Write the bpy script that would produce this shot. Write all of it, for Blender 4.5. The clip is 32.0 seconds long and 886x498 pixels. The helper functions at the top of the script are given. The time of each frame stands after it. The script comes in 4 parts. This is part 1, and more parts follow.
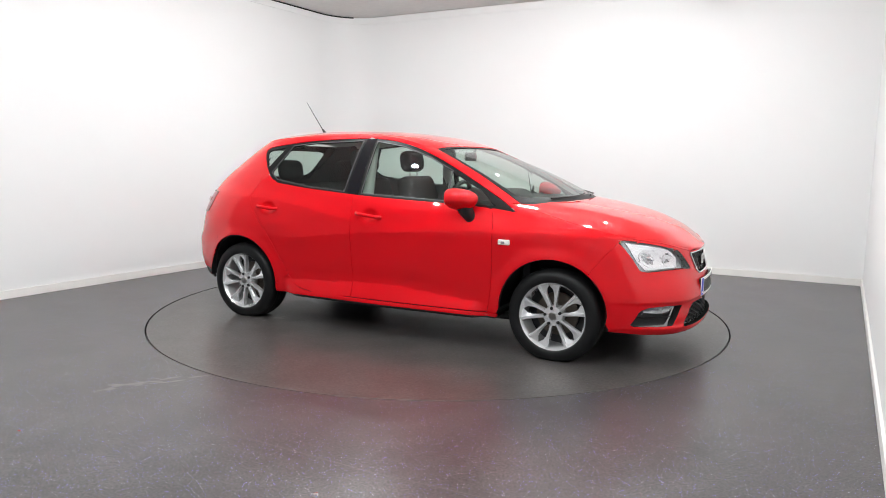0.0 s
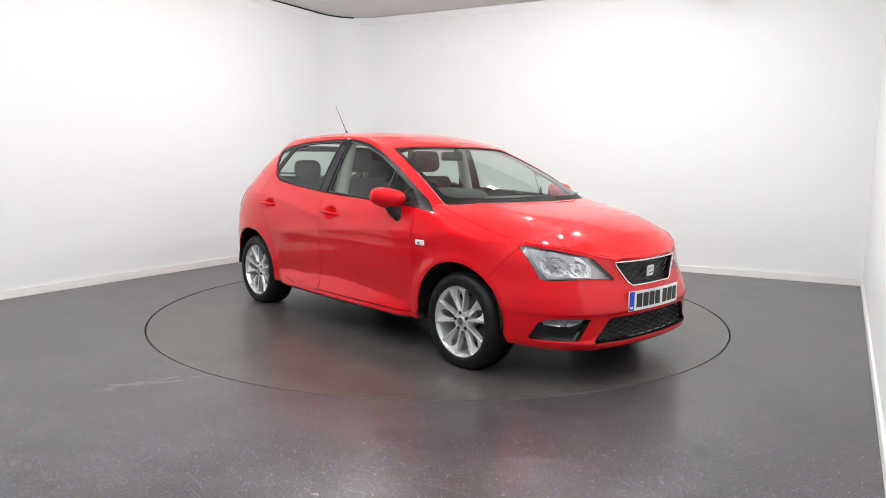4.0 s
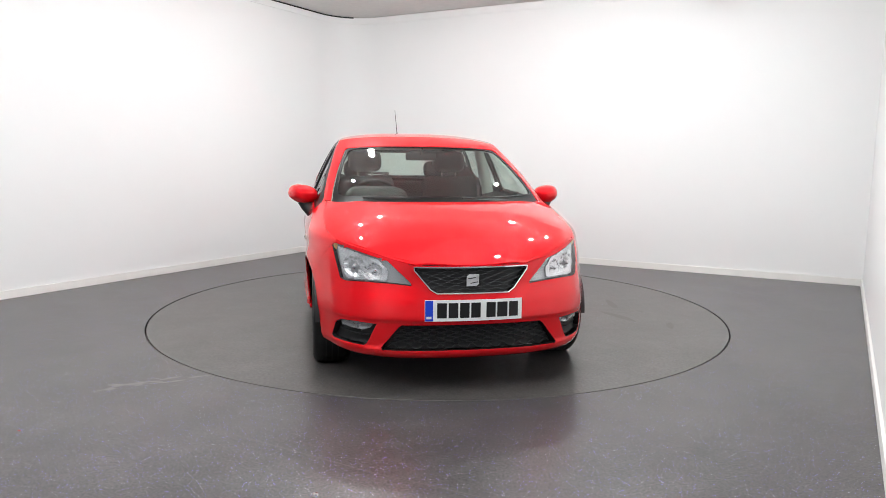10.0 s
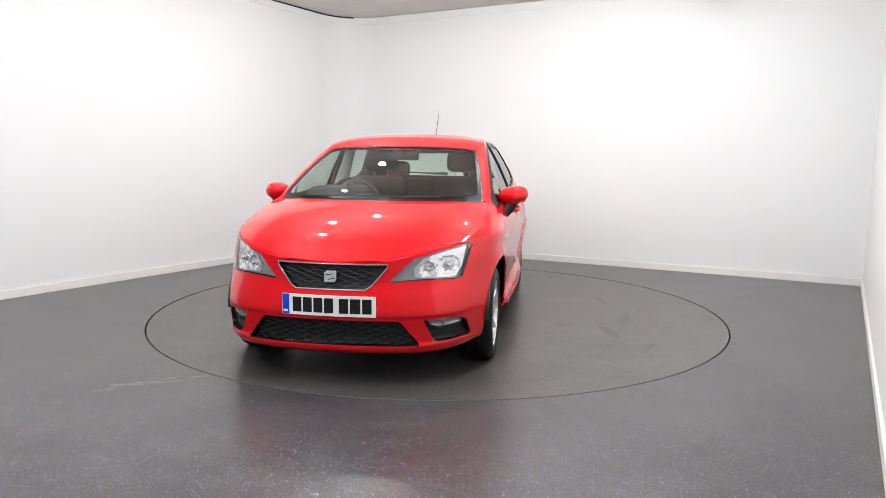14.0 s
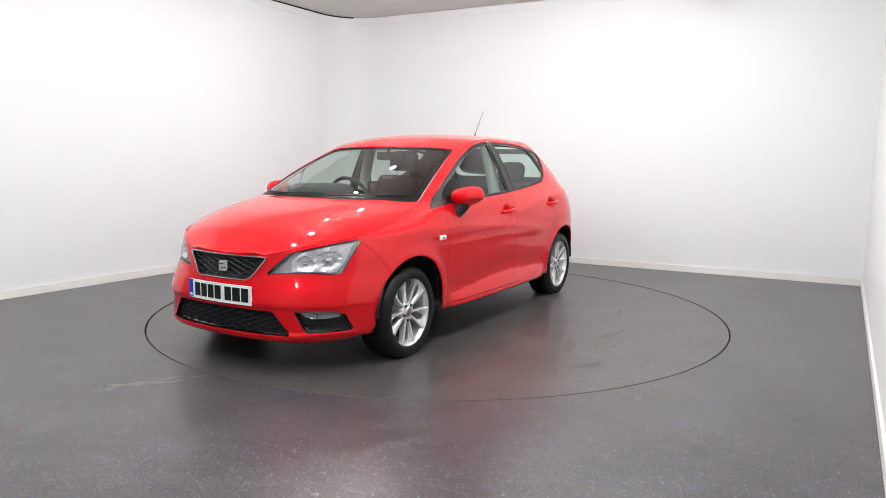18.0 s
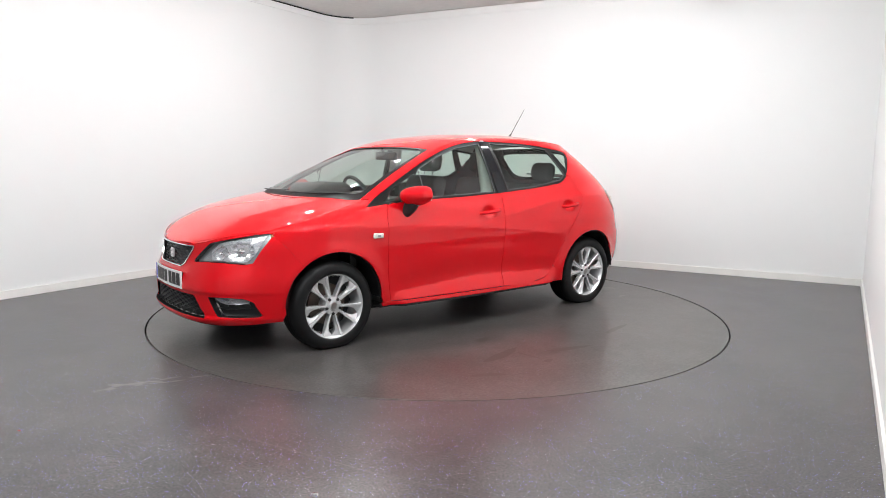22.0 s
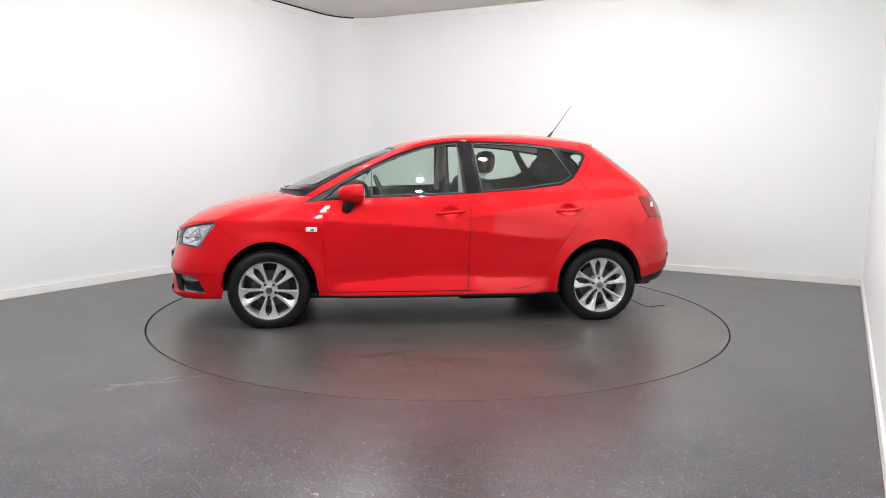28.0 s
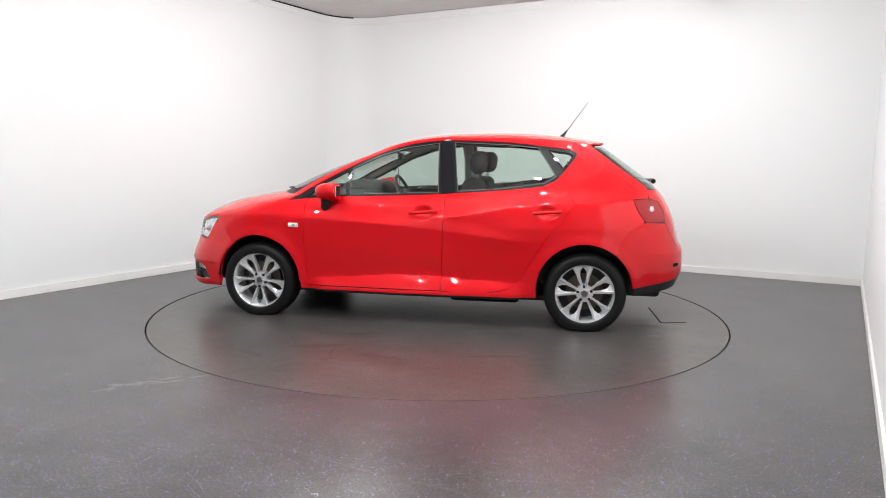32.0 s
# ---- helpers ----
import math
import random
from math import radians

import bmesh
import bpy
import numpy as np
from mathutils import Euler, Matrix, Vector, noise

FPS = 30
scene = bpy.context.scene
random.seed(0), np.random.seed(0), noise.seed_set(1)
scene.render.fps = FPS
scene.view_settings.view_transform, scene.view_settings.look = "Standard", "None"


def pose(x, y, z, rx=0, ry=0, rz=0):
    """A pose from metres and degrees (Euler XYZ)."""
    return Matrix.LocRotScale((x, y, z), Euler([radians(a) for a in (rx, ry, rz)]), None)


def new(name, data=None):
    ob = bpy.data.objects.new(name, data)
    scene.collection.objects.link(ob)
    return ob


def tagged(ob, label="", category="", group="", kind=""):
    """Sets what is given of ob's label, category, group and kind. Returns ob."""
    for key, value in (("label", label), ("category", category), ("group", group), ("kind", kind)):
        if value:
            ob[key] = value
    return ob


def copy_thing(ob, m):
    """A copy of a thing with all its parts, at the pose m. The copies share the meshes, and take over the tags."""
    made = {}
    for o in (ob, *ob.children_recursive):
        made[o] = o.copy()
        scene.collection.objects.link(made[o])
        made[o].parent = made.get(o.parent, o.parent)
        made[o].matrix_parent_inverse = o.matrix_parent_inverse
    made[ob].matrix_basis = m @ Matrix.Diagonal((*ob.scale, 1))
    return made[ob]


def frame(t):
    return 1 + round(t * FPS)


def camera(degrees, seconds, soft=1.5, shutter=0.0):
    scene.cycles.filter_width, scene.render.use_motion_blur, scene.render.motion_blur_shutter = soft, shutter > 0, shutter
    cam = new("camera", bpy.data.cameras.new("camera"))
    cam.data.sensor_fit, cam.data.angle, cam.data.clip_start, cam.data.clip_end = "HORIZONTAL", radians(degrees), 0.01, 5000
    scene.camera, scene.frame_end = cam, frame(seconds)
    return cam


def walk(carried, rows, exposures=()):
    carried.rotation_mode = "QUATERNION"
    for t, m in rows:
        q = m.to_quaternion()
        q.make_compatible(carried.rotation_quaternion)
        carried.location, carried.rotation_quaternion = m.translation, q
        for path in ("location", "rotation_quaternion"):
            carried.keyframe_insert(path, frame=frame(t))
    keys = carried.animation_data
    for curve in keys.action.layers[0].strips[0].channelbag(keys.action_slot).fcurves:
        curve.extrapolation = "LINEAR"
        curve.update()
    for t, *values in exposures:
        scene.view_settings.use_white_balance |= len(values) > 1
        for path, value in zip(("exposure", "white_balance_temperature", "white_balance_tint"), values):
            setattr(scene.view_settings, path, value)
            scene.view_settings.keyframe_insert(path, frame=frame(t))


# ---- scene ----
# The camera stands still in a photo booth; a red hatchback turns on a flush turntable.
cam = camera(65.55, 32.0, soft=0.8)
EYE = pose(0, -5.627, 1.2234, 90 - 7.426, 0, -0.328) @ pose(0, 0, 0, 0, 0, 0.602)
walk(cam, [(0, EYE), (32.0, EYE)], exposures=[(0, 0.0), (32.0, 0.0)])

# ---- light ----
world = bpy.data.worlds.new("world")
scene.world = world
world.use_nodes = True
world.node_tree.nodes["Background"].inputs[0].default_value = (0.9, 0.95, 1, 1)
world.node_tree.nodes["Background"].inputs[1].default_value = 0.05
LAMP_POWER = 800.0

# ---- materials ----


def mat(name, color, rough=0.5, metal=0.0, coat=0.0, spec=0.5, bump=0.0, bscale=200.0, vary=0.0, vscale=6.0, rvary=0.0, glow=0.0):
    """A surface with mottled colour, uneven gloss and fine relief."""
    m = bpy.data.materials.new(name)
    m.use_nodes = True
    t, b = m.node_tree, m.node_tree.nodes["Principled BSDF"]
    b.inputs["Base Color"].default_value = (*color, 1)
    b.inputs["Roughness"].default_value = rough
    b.inputs["Metallic"].default_value = metal
    b.inputs["Coat Weight"].default_value = coat
    b.inputs["Coat Roughness"].default_value = 0.02
    b.inputs["Coat IOR"].default_value = 1.5
    b.inputs["Specular IOR Level"].default_value = spec
    if glow:
        b.inputs["Emission Color"].default_value = (*color, 1)
        b.inputs["Emission Strength"].default_value = glow
    co = t.nodes.new("ShaderNodeTexCoord")
    if vary or rvary:
        n = t.nodes.new("ShaderNodeTexNoise")
        n.inputs["Scale"].default_value = vscale
        n.inputs["Detail"].default_value = 5
        t.links.new(co.outputs["Object"], n.inputs["Vector"])
        if vary:
            r = t.nodes.new("ShaderNodeMix")
            r.data_type = "RGBA"
            r.inputs[6].default_value = (*[c * (1 - vary) for c in color], 1)
            r.inputs[7].default_value = (*[min(1, c * (1 + vary)) for c in color], 1)
            t.links.new(n.outputs["Fac"], r.inputs[0])
            t.links.new(r.outputs[2], b.inputs["Base Color"])
        if rvary:
            r = t.nodes.new("ShaderNodeMapRange")
            r.inputs[3].default_value, r.inputs[4].default_value = max(0, rough - rvary), rough + rvary
            t.links.new(n.outputs["Fac"], r.inputs[0])
            t.links.new(r.outputs[0], b.inputs["Roughness"])
    if bump:
        n = t.nodes.new("ShaderNodeTexNoise")
        n.inputs["Scale"].default_value = bscale
        n.inputs["Detail"].default_value = 3
        t.links.new(co.outputs["Object"], n.inputs["Vector"])
        k = t.nodes.new("ShaderNodeBump")
        k.inputs["Strength"].default_value = bump
        k.inputs["Distance"].default_value = 0.002
        t.links.new(n.outputs["Fac"], k.inputs["Height"])
        t.links.new(k.outputs[0], b.inputs["Normal"])
    return m


def glass(name, tint, rough=0.0):
    """Thin sheet glass: tinted see-through with a Fresnel gloss."""
    m = bpy.data.materials.new(name)
    m.use_nodes = True
    t = m.node_tree
    t.nodes.remove(t.nodes["Principled BSDF"])
    clear, gloss = t.nodes.new("ShaderNodeBsdfTransparent"), t.nodes.new("ShaderNodeBsdfGlossy")
    clear.inputs[0].default_value = (*tint, 1)
    gloss.inputs["Roughness"].default_value = rough
    f, mix = t.nodes.new("ShaderNodeLayerWeight"), t.nodes.new("ShaderNodeMixShader")
    f.inputs[0].default_value = 0.5
    p5, k = t.nodes.new("ShaderNodeMath"), t.nodes.new("ShaderNodeMath")
    p5.operation, k.operation = "POWER", "MULTIPLY_ADD"
    p5.inputs[1].default_value, k.inputs[1].default_value, k.inputs[2].default_value = 5.0, 0.92, 0.08
    t.links.new(f.outputs["Facing"], p5.inputs[0])
    t.links.new(p5.outputs[0], k.inputs[0])
    t.links.new(k.outputs[0], mix.inputs[0])
    t.links.new(clear.outputs[0], mix.inputs[1])
    t.links.new(gloss.outputs[0], mix.inputs[2])
    t.links.new(mix.outputs[0], t.nodes["Material Output"].inputs[0])
    return m


def floor_material(name, tone, flecks, rough, grain=0.6, size=110.0):
    """Dark grey safety vinyl with blue and white glitter flecks and scuffs."""
    m = mat(name, tone, rough=rough, vary=0.12, vscale=0.9, rvary=0.02, bump=0.1, bscale=260)
    t, b = m.node_tree, m.node_tree.nodes["Principled BSDF"]
    co = t.nodes.new("ShaderNodeTexCoord")
    base = b.inputs["Base Color"].links[0].from_socket
    for scale, low, high in ((size, 1 - grain, 1 + grain), (11.0, 0.86, 1.14), (2.6, 0.80, 1.20)):
        noise, span, tint = t.nodes.new("ShaderNodeTexNoise"), t.nodes.new("ShaderNodeMapRange"), t.nodes.new("ShaderNodeMix")
        noise.inputs["Scale"].default_value, noise.inputs["Detail"].default_value = scale, 4
        t.links.new(co.outputs["Object"], noise.inputs["Vector"])
        span.inputs[1].default_value, span.inputs[2].default_value = 0.3, 0.7
        span.inputs[3].default_value, span.inputs[4].default_value = low, high
        t.links.new(noise.outputs["Fac"], span.inputs[0])
        tint.data_type, tint.blend_type = "RGBA", "MULTIPLY"
        tint.inputs[0].default_value = 1.0
        t.links.new(base, tint.inputs[6])
        t.links.new(span.outputs[0], tint.inputs[7])
        base = tint.outputs[2]
    for size, keep, tint in flecks:
        v = t.nodes.new("ShaderNodeTexVoronoi")
        v.inputs["Scale"].default_value = size
        t.links.new(co.outputs["Object"], v.inputs["Vector"])
        sep = t.nodes.new("ShaderNodeSeparateColor")
        t.links.new(v.outputs["Color"], sep.inputs[0])
        pick, near, both = (t.nodes.new("ShaderNodeMath") for _ in range(3))
        pick.operation, near.operation, both.operation = "GREATER_THAN", "LESS_THAN", "MULTIPLY"
        pick.inputs[1].default_value, near.inputs[1].default_value = keep, 0.38
        t.links.new(sep.outputs[0], pick.inputs[0])
        t.links.new(v.outputs["Distance"], near.inputs[0])
        t.links.new(pick.outputs[0], both.inputs[0])
        t.links.new(near.outputs[0], both.inputs[1])
        mix = t.nodes.new("ShaderNodeMix")
        mix.data_type = "RGBA"
        mix.inputs[7].default_value = tint
        t.links.new(both.outputs[0], mix.inputs[0])
        t.links.new(base, mix.inputs[6])
        base = mix.outputs[2]
    t.links.new(base, b.inputs["Base Color"])
    return m


WALL = mat("white_wall_paint", (0.82, 0.825, 0.82), rough=0.55, vary=0.015, vscale=1.5, bump=0.05, bscale=90)
# grey for the unseen near walls, tuned to keep the paint's reflections dark
SHADE = mat("unseen_wall_grey", (0.29, 0.29, 0.30), rough=0.8, vary=0.1, vscale=1.5)
SKIRT = mat("white_gloss_paint", (0.82, 0.81, 0.78), rough=0.35, vary=0.05, vscale=9)
CEIL = mat("ceiling_board", (0.72, 0.71, 0.69), rough=0.9, vary=0.08, vscale=14, bump=0.4, bscale=60)
DARK = mat("dark_gap", (0.02, 0.02, 0.02), rough=0.8)
BROWN = mat("brown_timber", (0.16, 0.12, 0.1), rough=0.6, vary=0.2, vscale=20)
GLITTER = ((180.0, 0.955, (0.26, 0.23, 0.85, 1)), (165.0, 0.982, (0.62, 0.62, 0.75, 1)), (170.0, 0.96, (0.13, 0.06, 0.08, 1)), (200.0, 0.90, (0.022, 0.021, 0.022, 1)))
FLOOR = floor_material("grey_safety_vinyl", (0.066, 0.061, 0.060), GLITTER, 0.30, 0.75)
DISC = floor_material("turntable_vinyl", (0.073, 0.067, 0.064), ((170.0, 0.985, (0.14, 0.14, 0.3, 1)), (190.0, 0.96, (0.03, 0.03, 0.03, 1))), 0.31, 0.34, 60.0)
TUBE = mat("lamp_diffuser", (0.95, 0.99, 1.0), rough=0.4, glow=LAMP_POWER)
METAL = mat("white_metal", (0.8, 0.8, 0.8), rough=0.4, vary=0.03)
SCUFF = mat("pale_scuff", (0.185, 0.178, 0.168), rough=0.40, vary=0.4, vscale=40)
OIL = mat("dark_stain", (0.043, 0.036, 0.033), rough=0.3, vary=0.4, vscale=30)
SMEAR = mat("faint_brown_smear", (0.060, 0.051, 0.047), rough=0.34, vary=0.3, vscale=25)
PAINT = mat("red_car_paint", (0.73, 0.0036, 0.0098), rough=0.38, metal=0.22, coat=1.0, spec=0.0, vary=0.03, vscale=3)
BLACK = mat("black_plastic", (0.012, 0.012, 0.013), rough=0.45, vary=0.2, vscale=30, bump=0.15, bscale=500)
GRID = mat("grille_grid", (0.09, 0.09, 0.095), rough=0.22, vary=0.1, vscale=30)
MESH = mat("black_mesh", (0.022, 0.022, 0.024), rough=0.35, vary=0.2, vscale=30)
GLOSSB = mat("gloss_black", (0.006, 0.006, 0.009), rough=0.06, spec=0.4)
TRIM = mat("dark_grey_trim", (0.018, 0.018, 0.019), rough=0.6, vary=0.2, vscale=25, bump=0.25, bscale=400)
SEAL = mat("black_window_seal", (0.008, 0.008, 0.008), rough=0.35, spec=0.15, vary=0.2, vscale=30)
EDGE = mat("grey_edge_seal", (0.075, 0.075, 0.078), rough=0.35, vary=0.15, vscale=30)
LINER = mat("dark_inner_trim", (0.02, 0.02, 0.021), rough=0.8, spec=0.2, vary=0.2, vscale=25)
RUST = mat("worn_brake_disc", (0.10, 0.082, 0.068), rough=0.45, metal=0.6, vary=0.3, vscale=20)
SEAM = mat("worn_seam", (0.105, 0.098, 0.092), rough=0.33, vary=0.4, vscale=40)
POLISH = mat("polished_scuff", (0.095, 0.09, 0.086), rough=0.3, vary=0.5, vscale=30)
CLOTH = mat("dark_grey_seat_cloth", (0.013, 0.013, 0.014), rough=0.9, vary=0.3, vscale=60, bump=0.4, bscale=700)
PALE = mat("pale_grey_headlining", (0.5, 0.5, 0.47), rough=0.9, vary=0.05, vscale=20)
RUBBER = mat("tyre_rubber", (0.008, 0.008, 0.0085), rough=0.45, spec=0.25, vary=0.25, vscale=20, bump=0.2, bscale=300)
ALLOY = mat("silver_alloy", (0.82, 0.82, 0.83), rough=0.27, metal=0.65, coat=0.4, vary=0.03)
STEEL = mat("brake_steel", (0.28, 0.27, 0.26), rough=0.35, metal=1.0, vary=0.2, vscale=20)
CHROME = mat("chrome", (0.82, 0.82, 0.83), rough=0.06, metal=1.0)
HOUSING = mat("lamp_housing", (0.52, 0.52, 0.53), rough=0.25, metal=0.7)
SATIN = mat("satin_silver", (0.75, 0.75, 0.76), rough=0.3, metal=0.6)
REFLECT = mat("lamp_reflector", (0.92, 0.92, 0.93), rough=0.14, metal=0.75)
MATTE = mat("matt_black_plastic", (0.006, 0.006, 0.006), rough=0.8, spec=0.08)
WHITE = mat("plate_white", (0.90, 0.90, 0.88), rough=0.35, vary=0.02)
BLUE = mat("plate_blue", (0.01, 0.06, 0.62), rough=0.35)
INK = mat("plate_black", (0.006, 0.006, 0.006), rough=0.4)
REDLENS = mat("red_lens", (0.36, 0.003, 0.008), rough=0.2, coat=1.0, spec=0.0, metal=0.35)
DARKRED = mat("dark_red_rim", (0.10, 0.003, 0.006), rough=0.3, coat=0.6)
PALELENS = mat("clear_white_lens", (0.8, 0.78, 0.72), rough=0.15, coat=1.0)
AMBER = mat("amber_bulb", (0.7, 0.42, 0.16), rough=0.2)
PANE = glass("window_glass", (0.74, 0.84, 0.79))
SCREEN = glass("windscreen_glass", (0.77, 0.86, 0.81))
LENS = glass("headlight_lens", (0.95, 0.96, 0.97))

# ---- mesh helpers ----


def mesh_object(name, verts, faces, material, parent=None, label="", normals=None, smooth=True):
    me = bpy.data.meshes.new(name)
    me.from_pydata([tuple(v) for v in verts], [], [tuple(f) for f in faces])
    me.materials.append(material)
    if smooth:
        me.polygons.foreach_set("use_smooth", [True] * len(me.polygons))
    me.update()
    if normals is not None:
        me.normals_split_custom_set_from_vertices([tuple(n) for n in normals])
    ob = new(name, me)
    ob.parent = parent
    if label:
        tagged(ob, label)
    return ob


def part(name, bm, material, parent=None, label="", smooth=None):
    """Link a bmesh as one mesh object under a thing or part; smooth: edge angle in degrees."""
    me = bpy.data.meshes.new(name)
    bmesh.ops.recalc_face_normals(bm, faces=bm.faces)
    if smooth is not None:
        for f in bm.faces:
            f.smooth = True
        for e in bm.edges:
            if len(e.link_faces) == 2 and e.calc_face_angle() > radians(smooth):
                e.smooth = False
    bm.to_mesh(me)
    bm.free()
    me.materials.append(material)
    ob = new(name, me)
    ob.parent = parent
    if label:
        tagged(ob, label)
    return ob


def box(x0, y0, z0, x1, y1, z1, bev=0.0, seg=2, m=None):
    bm = bmesh.new()
    bmesh.ops.create_cube(bm, size=1, matrix=Matrix.Translation(((x0 + x1) / 2, (y0 + y1) / 2, (z0 + z1) / 2)) @ Matrix.Diagonal((x1 - x0, y1 - y0, z1 - z0, 1)))
    if bev:
        bmesh.ops.bevel(bm, geom=bm.edges[:] + bm.verts[:], offset=bev, segments=seg, affect="EDGES", profile=0.5)
    if m is not None:
        bmesh.ops.transform(bm, matrix=m, verts=bm.verts)
    return bm


def lathe(profile, n=48, closed=False):
    """Turn (radius, y) points about the y axis."""
    bm = bmesh.new()
    rings = []
    for r, y in profile:
        rings.append([bm.verts.new((r * math.cos(2 * math.pi * i / n), y, r * math.sin(2 * math.pi * i / n))) for i in range(n)])
    pairs = list(zip(rings, rings[1:])) + ([(rings[-1], rings[0])] if closed else [])
    for a, b in pairs:
        for i in range(n):
            bm.faces.new((a[i], a[(i + 1) % n], b[(i + 1) % n], b[i]))
    return bm


def tube(points, radius, n=8, cap=True):
    """A round bar along points; radius may be a list."""
    pts = [Vector(p) for p in points]
    rad = radius if isinstance(radius, (list, tuple)) else [radius] * len(pts)
    bm = bmesh.new()
    rings = []
    for i, p in enumerate(pts):
        d = (pts[min(i + 1, len(pts) - 1)] - pts[max(i - 1, 0)]).normalized()
        q = d.to_track_quat("Z", "Y")
        rings.append([bm.verts.new(p + q @ Vector((rad[i] * math.cos(2 * math.pi * k / n), rad[i] * math.sin(2 * math.pi * k / n), 0))) for k in range(n)])
    for a, b in zip(rings, rings[1:]):
        for k in range(n):
            bm.faces.new((a[k], a[(k + 1) % n], b[(k + 1) % n], b[k]))
    if cap:
        bm.faces.new(rings[0][::-1])
        bm.faces.new(rings[-1])
    return bm


def prism(outline, z0, z1, bev=0.0):
    """An upright block over a flat outline of (x, y)."""
    bm = bmesh.new()
    f = bm.faces.new([bm.verts.new((x, y, z0)) for x, y in outline])
    r = bmesh.ops.extrude_face_region(bm, geom=[f])
    bmesh.ops.translate(bm, vec=(0, 0, z1 - z0), verts=[v for v in r["geom"] if isinstance(v, bmesh.types.BMVert)])
    if bev:
        bmesh.ops.bevel(bm, geom=bm.edges[:], offset=bev, segments=2, affect="EDGES", profile=0.5)
    return bm


def spline(points, n=10):
    """Catmull-Rom through points, n steps a span."""
    p = np.array(points, float)
    p = np.vstack([2 * p[0] - p[1], p, 2 * p[-1] - p[-2]])
    out = []
    for i in range(1, len(p) - 2):
        for t in np.arange(n) / n:
            a, b, c, d = p[i - 1:i + 3]
            out.append(0.5 * (2 * b + (c - a) * t + (2 * a - 5 * b + 4 * c - d) * t * t + (3 * b - a - 3 * c + d) * t ** 3))
    out.append(p[-2])
    return np.array(out)


def easing(points):
    """A smooth monotone function through (x, value) points."""
    xs, ys = np.array([p[0] for p in points], float), np.array([p[1] for p in points], float)
    h, d = np.diff(xs), np.diff(ys) / np.diff(xs)
    m = np.concatenate([[d[0]], np.where(d[:-1] * d[1:] > 0, 2 * d[:-1] * d[1:] / np.where(d[:-1] + d[1:] == 0, 1, d[:-1] + d[1:]), 0), [d[-1]]])

    def f(x):
        x = np.clip(np.asarray(x, float), xs[0], xs[-1])
        i = np.clip(np.searchsorted(xs, x) - 1, 0, len(h) - 1)
        t = (x - xs[i]) / h[i]
        return ys[i] * (1 + 2 * t) * (1 - t) ** 2 + m[i] * h[i] * t * (1 - t) ** 2 + ys[i + 1] * t * t * (3 - 2 * t) + m[i + 1] * h[i] * t * t * (t - 1)
    return f


# ---- the booth ----
HEIGHT = 3.1
CORNER, CORNER_R = Vector((-1.296, 4.156)), Vector((4.271, 1.185))
END_R, END_L = Vector((-0.45, -6.86)), Vector((-6.07, -3.73))


def fillet(corner, a, b, radius, n=14):
    """Points of a rounded corner between the ways to a and to b."""
    da, db = (a - corner).normalized(), (b - corner).normalized()
    half = da.angle(db) / 2
    back = radius / math.tan(half)
    centre = corner + (da + db).normalized() * (radius / math.sin(half))
    p0, p1 = corner + da * back - centre, corner + db * back - centre
    turn = p0.angle_signed(p1)
    return [centre + Matrix.Rotation(-turn * i / n, 2) @ p0 for i in range(n + 1)]


COVE = fillet(CORNER, END_L, CORNER_R, 0.55)


def wall(name, line, thick, z0, z1, material, label, bev=0.0):
    """A wall along a plan line, with its thickness on the outer side."""
    out = []
    for i, p in enumerate(line):
        d = (line[min(i + 1, len(line) - 1)] - line[max(i - 1, 0)]).normalized()
        out.append(p + Vector((-d.y, d.x)) * thick)
    bm = bmesh.new()
    rows = [[bm.verts.new((q.x, q.y, z)) for q in row] for row, z in ((line, z0), (line, z1), (out, z1), (out, z0))]
    for a, b in zip(rows, rows[1:] + rows[:1]):
        for i in range(len(line) - 1):
            bm.faces.new((a[i], a[i + 1], b[i + 1], b[i]))
    for i in (0, -1):
        bm.faces.new([r[i] for r in rows])
    return tagged(part(name, bm, material, smooth=20), label, name.split("_")[0], kind="structure")


NEAR_L, NEAR_R = CORNER + (END_L - CORNER).normalized() * 5.6, CORNER_R + (END_R - CORNER_R).normalized() * 5.3
booth_line = [NEAR_L] + COVE + [CORNER_R]
wall("wall_north", booth_line, 0.12, 0, HEIGHT, WALL, "white painted booth walls with a rounded corner")
wall("wall_east", [CORNER_R, NEAR_R], 0.12, 0, HEIGHT, WALL, "white painted plain booth wall")
# out of view: grey walls added to close the room and dim car reflections
wall("wall_east", [NEAR_R, END_R], 0.12, 0, HEIGHT, SHADE, "unseen grey side wall, added to darken reflections in the car")
wall("wall_west", [END_L, NEAR_L], 0.12, 0, HEIGHT, SHADE, "unseen grey side wall, added to darken reflections in the car")
wall("wall_south", [END_R, END_L], 0.12, 0, HEIGHT, SHADE, "unseen grey end wall, added to darken reflections in the car")


def inset(line, d):
    out = []
    for i, p in enumerate(line):
        w = (line[min(i + 1, len(line) - 1)] - line[max(i - 1, 0)]).normalized()
        out.append(p - Vector((-w.y, w.x)) * d)
    return out


